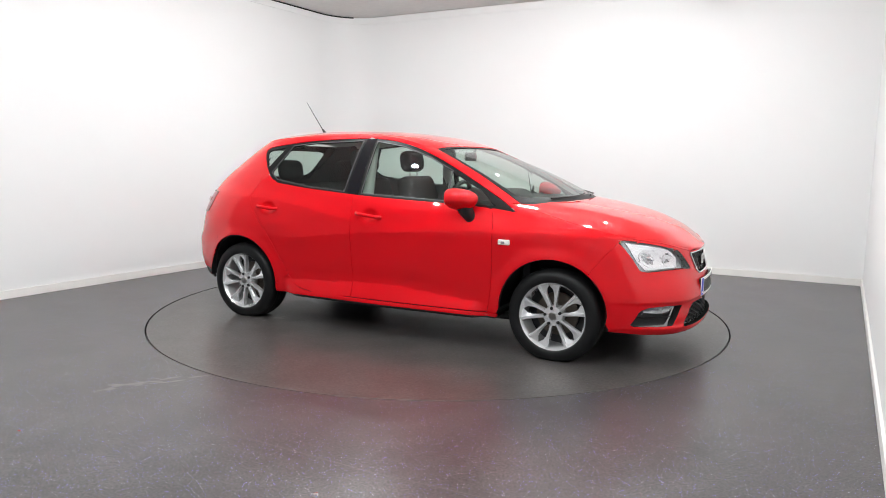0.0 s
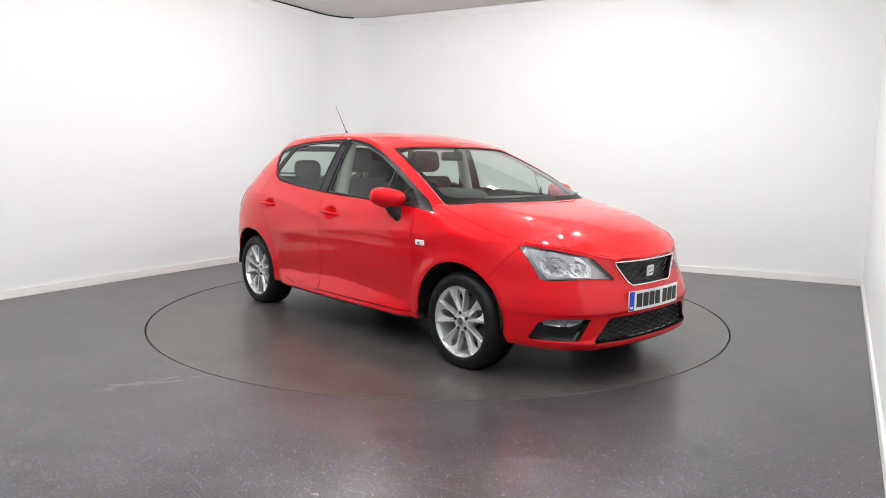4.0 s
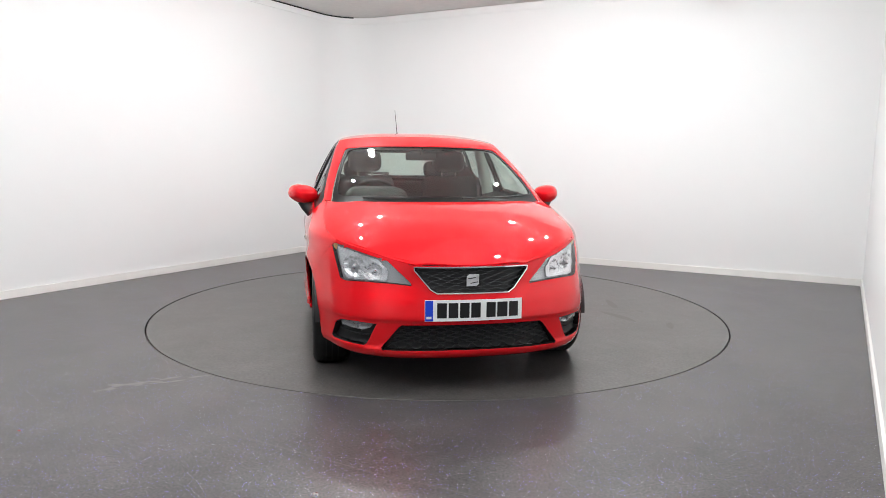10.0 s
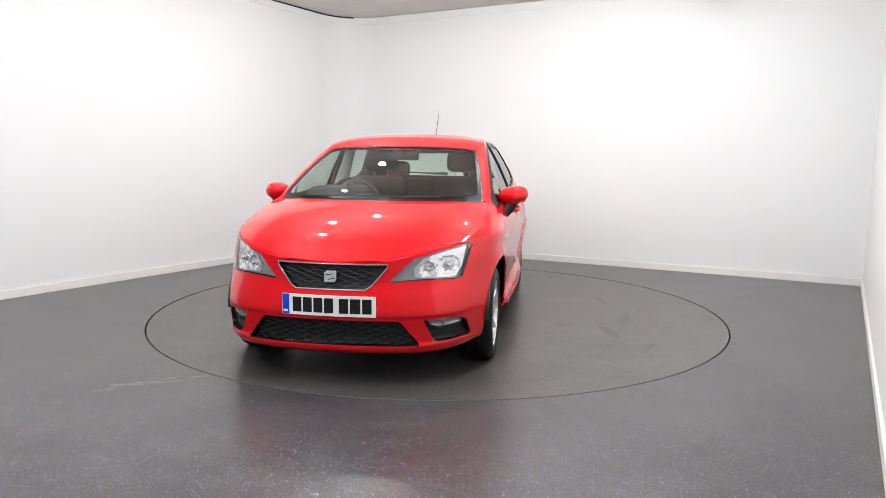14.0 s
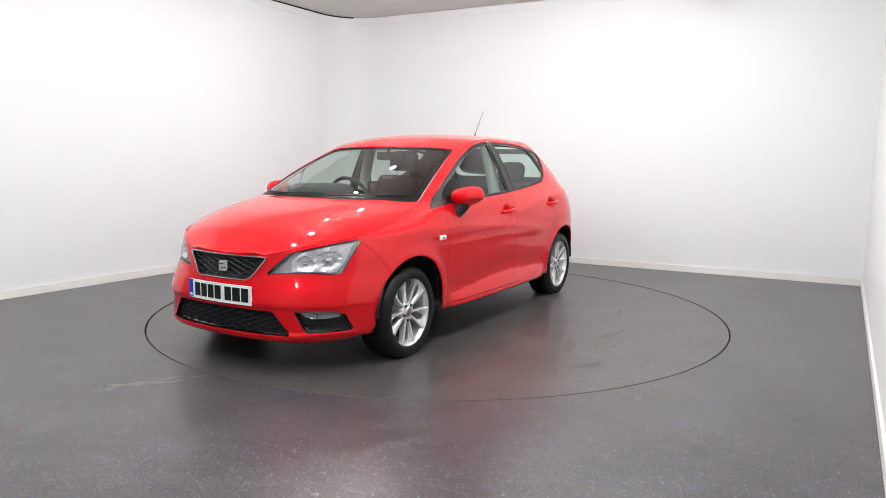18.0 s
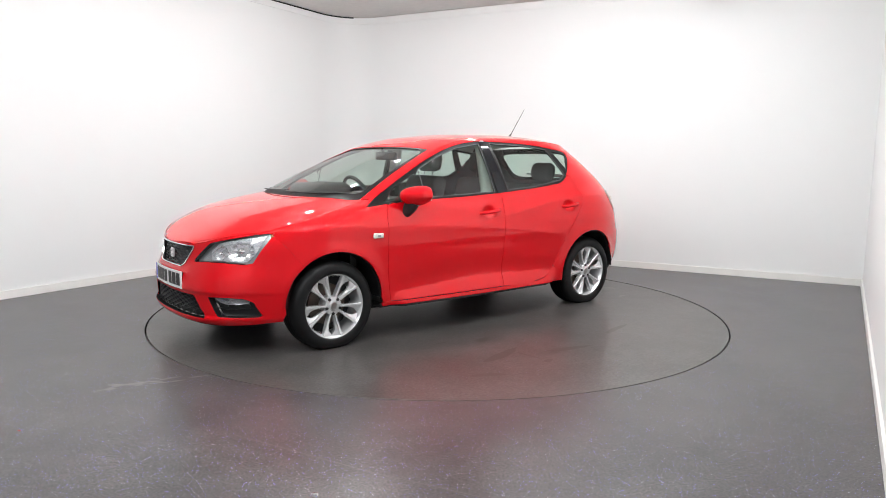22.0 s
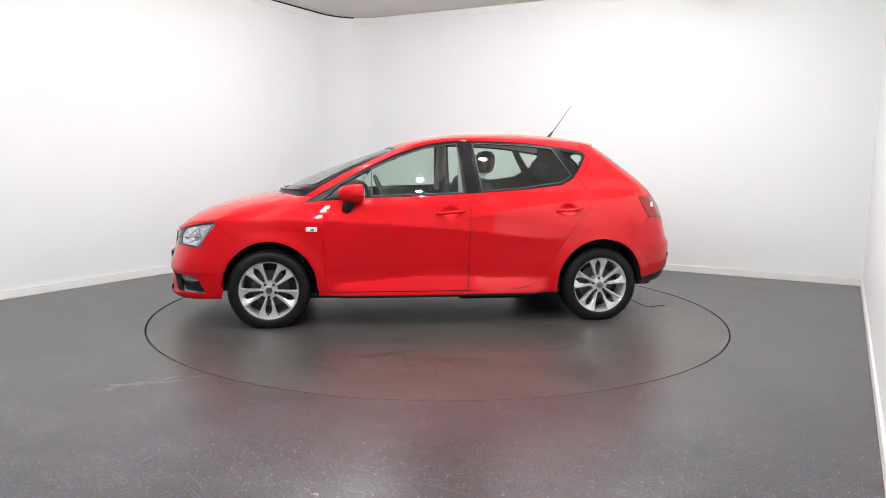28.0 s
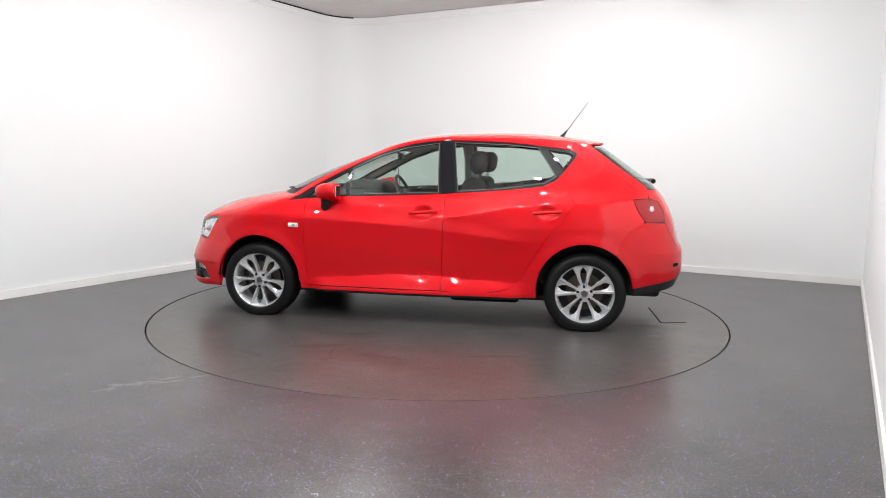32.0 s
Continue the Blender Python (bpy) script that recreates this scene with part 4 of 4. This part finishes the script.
def tail_lamp(mirror):
    lamp = sheet("tail_lamp", skin, tl, REDLENS, car, "glossy red tail lamp", off=0.003, fold=0.02, mirror=mirror)
    sg = -1 if mirror else 1
    q = skin(s_of_x(-1.695, 0.882), 0.882)
    bm = lathe([(0.0005, 0.007), (0.016, 0.0055), (0.025, 0.0), (0.027, -0.006)], 20)
    bmesh.ops.transform(bm, matrix=Matrix.Translation((q[0] - 0.002, sg * (q[1] + 0.002), 0.882)) @ pose(0, 0, 0, 0, 0, sg * 52 + (0 if sg > 0 else 180)), verts=bm.verts)
    ribbon("lamp_rim", tl[:-1], 0.004, DARKRED, lamp, "dark red rim", off=0.001, thick=0.004, mirror=mirror)
    part("lamp_window", bm, PALELENS, lamp, "clear reversing light", smooth=60)


tail_lamp(False)
tail_lamp(True)
rb_half = join(front([(0.0, 0.60), (0.5, 0.60)], straight=True, rear=True), side([(-1.86, 0.66), (-1.795, 0.785), (-1.65, 0.796)], straight=True), side(SEAM_R)[1:], side([q for q in rear_arch if q[0] < -1.458 and 0.335 < q[1]], straight=True), side([(-1.575, 0.325)], straight=True), front([(0.66, 0.36), (0.5, 0.385), (0.0, 0.385)], straight=True, rear=True))


def mirror_rear(p):
    return np.stack([2 * S_MAX - p[:, 0], p[:, 1]], 1)[::-1]


def skin_rear(s, z):
    """The skin run on past the rear centre to the right side."""
    q = skin(np.where(s > S_MAX, 2 * S_MAX - s, s), z)
    return q * np.stack([np.ones_like(s), np.where(s > S_MAX, -1.0, 1.0), np.ones_like(s)], -1)


sheet("rear_bumper", skin_rear, join(rb_half, mirror_rear(rb_half)[1:-1]), PAINT, car, fold=0.008, shrink=0.0015)
slot = join(front([(0.56, 0.495), (0.62, 0.492), (0.625, 0.482)], straight=True, rear=True), front([(0.62, 0.47), (0.56, 0.472), (0.56, 0.495)], straight=True, rear=True))
both("reflector_slot", skin, slot, MATTE, car, labels=("dark bumper reflector slot",) * 2, off=0.002, fold=0.004, shrink=0, cell=0.008)
val = join(front([(0.0, 0.382), (0.5, 0.382), (0.66, 0.357)], straight=True, rear=True), side([(-1.575, 0.322), (-1.58, 0.265)], straight=True), front([(0.62, 0.29), (0.5, 0.30), (0, 0.30)], straight=True, rear=True))
sheet("rear_valance", skin_rear, join(val, mirror_rear(val)[1:-1]), BLACK, car, "black plastic lower bumper", off=-0.006)
gate = join(front([(0.0, 1.02), (0.4, 1.02)], straight=True, rear=True), side([(-1.672, 1.02), (-1.674, 0.962)], straight=True), side(TL_IN, straight=True), side([(-1.795, 0.787), (-1.86, 0.66)], straight=True), front([(0.5, 0.605), (0.0, 0.605)], straight=True, rear=True))
sheet("tailgate", skin_rear, join(gate, mirror_rear(gate)[1:-1]), PAINT, car, "glossy red tailgate", fold=0.007)
rw = join(front([(0.0, 1.338), (0.3, 1.335)], straight=True, rear=True), side([(-1.265, 1.33), (-1.385, 1.24), (-1.487, 1.163), (-1.59, 1.091), (-1.668, 1.026)]), front([(0.5, 1.023), (0.0, 1.023)], straight=True, rear=True))
sheet("rear_window", skin_rear, join(rw, mirror_rear(rw)[1:-1]), PANE, car, "tinted rear window", off=-0.003, fold=0.004)
rw_in = join(front([(0.0, 1.29), (0.36, 1.285)], straight=True, rear=True), front([(0.44, 1.265), (0.47, 1.20), (0.50, 1.12), (0.50, 1.08)], rear=True), front([(0.46, 1.062), (0.0, 1.06)], straight=True, rear=True))
sheet("window_border", skin_rear, join(rw, mirror_rear(rw)[1:-1]), GLOSSB, car, "black rear window border", holes=[join(rw_in, mirror_rear(rw_in)[1:-1])], off=-0.007, fold=0.003, shrink=0.004)
sp = sheet("spoiler", roof_surface, np.array([(-1.27, -0.95), (-1.30, 0.0), (-1.27, 0.95), (-1.315, 0.9), (-1.36, 0.6), (-1.37, 0.0), (-1.36, -0.6), (-1.315, -0.9)]), PAINT, car, "red roof spoiler lip", off=0.002, fold=0.014)
sheet("underside", roof_surface, np.array([(-1.26, -0.94), (-1.26, 0.94), (-1.31, 0.9), (-1.355, 0.6), (-1.365, 0.0), (-1.355, -0.6), (-1.31, -0.9)]), MATTE, sp, "black underside", off=-0.013, fold=0, shrink=0)
sweep = [skin(s_of_y(y, z, True), z) * (1, -1, 1) + np.array([-k, 0, k]) for y, z, k in ((0.0, 1.045, 0.02), (0.02, 1.05, 0.022), (0.2, 1.062, 0.014), (0.40, 1.075, 0.010))]
wiper = part("rear_wiper", tube(sweep, [0.02, 0.017, 0.008, 0.006]), BLACK, car, "black rear wiper", smooth=50)
antenna = part("aerial", tube([(-1.035, 0, 1.405), (-1.055, 0, 1.435), (-1.08, 0, 1.465)], [0.022, 0.012, 0.006], 10), BLACK, car, "black whip aerial", smooth=50)
part("whip", tube([(-1.077, 0, 1.46), (-1.24, 0, 1.69)], [0.0035, 0.002], 6), BLACK, antenna, smooth=50)

# ---- the car: underside and cabin ----
shell = join(side([(1.5, 0.28), (1.5, 0.74), (1.1, 0.9), (0.8, 0.91), (-0.9, 1.0), (-1.2, 1.0), (-1.6, 0.9), (-1.6, 0.28)], straight=True))
arch_f = side(arc(AXLE, FR - 0.004, 0, 360, 40), straight=True)
arch_r = side(arc(-AXLE, RR - 0.004, 0, 360, 40), straight=True)
both("inner_shell", skin, shell, BLACK, car, off=-0.03, fold=0, shrink=0, holes=[arch_f, arch_r], cell=0.04, labels=("black inner body shell",) * 2)
part("floor_pan", box(-1.5, -0.6, 0.17, 1.55, 0.6, 0.22, 0.02), BLACK, car, "black underside")
part("floor_pan", box(-0.84, -0.72, 0.195, 0.84, 0.72, 0.235, 0.02), BLACK, car, "black underside")
part("bulkhead", box(1.0, -0.68, 0.22, 1.05, 0.68, 0.90), BLACK, car)
part("engine_cover", box(1.0, -0.52, 0.22, 1.75, 0.52, 0.64, 0.04), BLACK, car)
part("boot_floor", box(-1.80, -0.52, 0.22, -0.95, 0.52, 0.55, 0.03), TRIM, car)
part("exhaust_box", box(-0.75, 0.15, 0.11, -0.2, 0.45, 0.2, 0.03), BLACK, car)


def arch_liner(x, sg):
    bm = bmesh.new()
    k, r = 24, 0.338
    rows = [[bm.verts.new((x + r * math.cos(math.pi * i / k), sg * y, 0.30 + r * math.sin(math.pi * i / k))) for i in range(k + 1)] for y in (0.812, 0.52)]
    for i in range(k):
        bm.faces.new((rows[0][i], rows[0][i + 1], rows[1][i + 1], rows[1][i]))
    bm.faces.new(rows[1])
    part("arch_liner", bm, BLACK, car, "black wheel-arch liner", smooth=40)


for x in (AXLE, -AXLE):
    for sg in (1, -1):
        arch_liner(x, sg)


def wheel(x, sg, turn):
    """Tyre, ten-spoke alloy rim, disc and hub; local y points outwards."""
    root = part("wheel", lathe([(0.210, 0.0), (0.216, 0.006), (0.228, 0.0095), (0.246, 0.010), (0.262, 0.007), (0.275, 0.0), (0.285, -0.011), (0.2915, -0.025), (0.295, -0.045), (0.2955, -0.08), (0.2955, -0.13), (0.293, -0.16), (0.285, -0.19), (0.265, -0.205), (0.210, -0.2)], 72, True), RUBBER, car, "black low-profile tyre on a silver alloy rim", smooth=50)
    root.matrix_basis = pose(x + 0.008 * (1 if x > 0 else -1), sg * 0.812, 0.277, 0, 0, 0 if sg > 0 else 180) @ pose(0, 0, 0, 0, turn, 0)
    # the tyre sits flat on the deck
    back = root.matrix_basis.inverted()

    def settle(ob_, z_):
        for v_ in ob_.data.vertices:
            q = root.matrix_basis @ v_.co
            if q.z < z_:
                q.z = z_
                v_.co = back @ q

    settle(root, 0.003)
    for k in range(3):
        settle(part("tread_groove", lathe([(0.2962, -0.06 - 0.035 * k), (0.2962, -0.067 - 0.035 * k)], 64), INK, root), 0.0035)
    part("rim", lathe([(0.193, -0.19), (0.193, -0.03), (0.201, -0.012), (0.210, 0.000), (0.216, 0.001), (0.2165, -0.008), (0.209, -0.03), (0.209, -0.19)], 64, True), ALLOY, root, "silver alloy rim", smooth=35)
    part("brake_disc", lathe([(0.02, -0.11), (0.135, -0.11), (0.135, -0.125), (0.02, -0.125)], 40, True), RUST, root, "rusty steel brake disc", smooth=30)
    part("brake_shield", lathe([(0.001, -0.15), (0.2, -0.15)], 40), BLACK, root)
    for i in range(10):
        g = 1 if i % 2 else -1
        bm = bmesh.new()
        rings = []
        # crest along the open side, a lower web towards the slot of its pair
        for rad, edge, web, y, d in ((0.034, 0.006, 0.012, -0.021, 0.05), (0.056, 0.0075, 0.0115, -0.020, 0.045), (0.078, 0.008, 0.0115, -0.019, 0.042), (0.110, 0.0085, 0.014, -0.016, 0.04), (0.140, 0.0085, 0.019, -0.013, 0.036), (0.164, 0.009, 0.031, -0.010, 0.032), (0.182, 0.010, 0.056, -0.008, 0.03), (0.203, 0.012, 0.066, -0.004, 0.026)):
            a_ = radians(36 * i - g * 2.5 * (1 - rad / 0.2))
            c, q = math.cos(a_), math.sin(a_)
            ring_ = []
            for w, b in ((-edge, -d), (-edge, -0.004), (-edge * 0.7, 0), (edge * 0.6, 0), (edge * 0.95, -0.010), (web, -0.017), (web, -d)):
                w *= -g
                ring_.append(bm.verts.new((rad * c - w * q, y + b, rad * q + w * c)))
            rings.append(ring_)
        for u, w in zip(rings, rings[1:]):
            for k in range(6):
                bm.faces.new((u[k], u[k + 1], w[k + 1], w[k]))
            bm.faces.new((u[6], u[0], w[0], w[6]))
        part("spoke", bm, ALLOY, root, smooth=25)
    part("hub", lathe([(0.0005, -0.012), (0.028, -0.012), (0.032, -0.017), (0.058, -0.020), (0.064, -0.03), (0.064, -0.10)], 40), ALLOY, root, "silver hub", smooth=35)
    part("hub_cap", lathe([(0.0005, -0.007), (0.022, -0.008), (0.026, -0.013)], 32), STEEL, root, "grey hub cap", smooth=40)
    for i in range(5):
        a = radians(72 * i + 18)
        bm = lathe([(0.0005, -0.014), (0.009, -0.014), (0.011, -0.024)], 12)
        bmesh.ops.translate(bm, vec=(0.050 * math.cos(a), 0.002, 0.050 * math.sin(a)), verts=bm.verts)
        part("wheel_bolt", bm, INK, root, smooth=40)
    return root


wheel(AXLE, 1, 33)
wheel(AXLE, -1, 9)
wheel(-AXLE, 1, 5)
wheel(-AXLE, -1, 13)


def door_fittings(door, sg, x0, x1, z0, z1):
    xm, zm = (x0 + x1) / 2, (z0 + z1) / 2
    y = float(skin(s_of_x(x0, zm), zm)[1])
    pts = [(x0, y + 0.004, z0), (x0 + 0.03 * (x1 - x0) / abs(x1 - x0), y + 0.026, z0 + 0.15 * (z1 - z0)), (xm, y + 0.032, zm), (x1 - 0.03 * (x1 - x0) / abs(x1 - x0), y + 0.028, z1 - 0.15 * (z1 - z0)), (x1, y + 0.004, z1)]
    bm = tube([(a, sg * b, c) for a, b, c in spline(pts, 4)], 0.0125, 10)
    handle = part("handle", bm, PAINT, door, smooth=50)
    return handle


for d, sg in zip(fd, (1, -1)):
    door_fittings(d, sg, 0.035, -0.165, 0.830, 0.850)
for d, sg in zip(rd, (1, -1)):
    door_fittings(d, sg, -0.868, -1.054, 0.850, 0.866)


def door_mirror(sg, door):
    bm = bmesh.new()
    bmesh.ops.create_icosphere(bm, subdivisions=5, radius=1)

    def puff(c, k=0.85):
        return math.copysign(abs(c) ** k, c)
    cw, sw = math.cos(-0.47), math.sin(-0.47)
    for w in bm.verts:
        x, y, z = (puff(c) for c in w.co)
        tall = 0.073 * (1 - 0.12 * x) - 0.010 * max(0, -z) * max(0, -x)
        x, y = x * 0.118, y * 0.088
        x, y = x * cw - y * sw, x * sw + y * cw
        x = max(x, -0.062 + 0.10 * (x + 0.062))
        out_ = max(-1, min(1, y / 0.10))
        h = z * tall
        if h < 0:
            h *= 1.0 - 0.42 * max(0, out_) + 0.10 * max(0, -out_)
        else:
            h *= 0.86 + 0.10 * out_
        w.co = (x, sg * y, h)
    bmesh.ops.transform(bm, matrix=Matrix.Translation((0.635, sg * 0.871, 0.980)), verts=bm.verts)
    m = part("door_mirror", bm, PAINT, door, "red door mirror on a black foot", smooth=75)
    part("mirror_foot", tube([(0.70, sg * 0.790, 0.848), (0.69, sg * 0.815, 0.858), (0.672, sg * 0.838, 0.895), (0.66, sg * 0.855, 0.935)], [0.034, 0.037, 0.045, 0.052], 18), BLACK, m, "black mirror foot", smooth=50)
    part("mirror_glass", box(-0.003, -0.052, -0.040, 0.003, 0.052, 0.040, 0.002, 1, Matrix.Translation((0.5665, sg * 0.892, 0.982))), CHROME, m, "mirror glass")


for d, sg in zip(fd, (1, -1)):
    door_mirror(sg, d)
for sg in (1, -1):
    y = float(skin(s_of_x(0.935, 0.72), 0.72)[1])
    rep = part("side_repeater", box(-0.040, -0.008, -0.0165, 0.040, 0.008, 0.018, 0.0078, 4, Matrix.Translation((0.935, sg * y, 0.719))), PALELENS, car, "clear side indicator lens", smooth=60)
    part("bulb", box(-0.012, -0.002, -0.007, 0.012, 0.002, 0.007, 0.0015, 1, Matrix.Translation((0.93, sg * (y + 0.0075), 0.719))), HOUSING, rep, "grey bulb")

# wiper arms on the screen
for y0, y1 in ((-0.50, 0.05), (0.12, 0.62)):
    zz = [0.972, 0.975, 0.985]
    pts = [skin(s_of_y(y, z), z) + np.array([0.006, 0, 0.008]) for y, z in zip((y0, (y0 + y1) / 2, y1), zz)]
    part("wiper", tube(pts, [0.006, 0.005, 0.004]), BLACK, car, "black windscreen wiper", smooth=50)
part("cowl_panel", box(0.86, -0.62, 0.915, 1.06, 0.62, 0.94, 0.01), BLACK, car, "black scuttle panel")


def seat(y):
    s = part("front_seat", box(-0.24, y - 0.25, 0.40, 0.30, y + 0.25, 0.56, 0.05, 3), CLOTH, car, "dark grey cloth front seat", smooth=50)
    part("backrest", box(-0.07, -0.24, 0, 0.07, 0.24, 0.62, 0.06, 3, pose(-0.22, y, 0.48, 0, -16, 0)), CLOTH, s, smooth=50)
    part("headrest", box(-0.066, -0.14, 0, 0.058, 0.14, 0.18, 0.062, 6, pose(-0.395, y, 1.115, 0, -9, 0)), CLOTH, s, smooth=50)
    for d in (-0.06, 0.06):
        part("headrest_post", tube([(-0.385, y + d, 1.02), (-0.41, y + d, 1.17)], 0.006, 6), STEEL, s, smooth=50)


seat(0.36)
seat(-0.36)
b = part("rear_bench", box(-0.92, -0.62, 0.40, -0.45, 0.62, 0.55, 0.05, 3), CLOTH, car, "dark grey cloth rear bench", smooth=50)
part("backrest", box(-0.07, -0.62, 0, 0.07, 0.62, 0.56, 0.05, 3, pose(-0.92, 0, 0.48, 0, -18, 0)), CLOTH, b, smooth=50)
for y in (-0.38, 0.38):
    part("headrest", box(-0.062, -0.12, 0, 0.06, 0.12, 0.16, 0.06, 5, pose(-1.10, y, 1.045, 0, -8, 0)), CLOTH, b, smooth=50)
dash = part("dashboard", box(0.50, -0.66, 0.62, 1.02, 0.66, 0.955, 0.06, 3), TRIM, car, "dark grey dashboard", smooth=50)
part("binnacle", box(0.48, -0.58, 0.86, 0.90, -0.17, 1.03, 0.08, 4), TRIM, dash, smooth=50)
ring_pts = [(0.015 * 0, 0.185 * math.cos(2 * math.pi * i / 28), 0.185 * math.sin(2 * math.pi * i / 28)) for i in range(29)]
bm = tube(ring_pts, 0.016, 8, cap=False)
steer = part("steering_wheel", bm, BLACK, car, "black steering wheel", smooth=60)
steer.matrix_basis = pose(0.35, -0.355, 0.90, 0, 24, 0)
part("hub", box(-0.03, -0.07, -0.06, 0.02, 0.07, 0.05, 0.02, 3), BLACK, steer, smooth=50)
for a in (0, 180, 270):
    part("spoke", box(-0.012, 0.04, -0.018, 0.008, 0.18, 0.018, 0.006, 2, pose(0, 0, 0, a, 0, 0)), BLACK, steer, smooth=50)
rv = part("rear_view_mirror", box(-0.012, -0.12, -0.032, 0.02, 0.12, 0.032, 0.015, 3, pose(0.30, 0.0, 1.245, 0, 0, 8)), BLACK, car, "black interior mirror", smooth=50)
part("stalk", tube([(0.32, 0, 1.26), (0.345, 0, 1.30)], 0.01), BLACK, rv, smooth=50)
for sg in (1, -1):
    part("inner_pillar", tube([(-0.20, sg * 0.66, 0.95), (-0.20, sg * 0.60, 1.20), (-0.20, sg * 0.55, 1.36)], [0.05, 0.045, 0.04], 8), PALE, car, "pale grey pillar lining", smooth=50)
    part("seat_belt", box(-0.24, sg * 0.60 - 0.003, 0.9, -0.19, sg * 0.60 + 0.003, 1.22, 0.001, 1), CLOTH, car)
sheet("tailgate_lining", skin_rear, join(gate, mirror_rear(gate)[1:-1]), LINER, car, "dark grey tailgate lining", off=-0.011, fold=0, shrink=-0.013, cell=0.04)
part("parcel_shelf", box(-1.72, -0.55, 0.945, -1.16, 0.55, 0.965, 0.006), TRIM, car, "dark grey parcel shelf")


# ---- the turning ----
OFFSET = Matrix.Translation((0.073, -0.220, 0.0))


def heading(t):
    """Degrees by which the turntable has turned."""
    k = (t - 16) / 16
    return -26.58 - 5.2532 * t + math.degrees(0.02943 * k * k + 0.04551 * k ** 3)


def motions():
    times = [0.5 * i for i in range(65)]
    walk(turntable, [(t, pose(0, 0, 0, 0, 0, heading(t))) for t in times])
    walk(car, [(t, pose(0, 0, 0, 0, 0, heading(t)) @ OFFSET) for t in times])


motions()
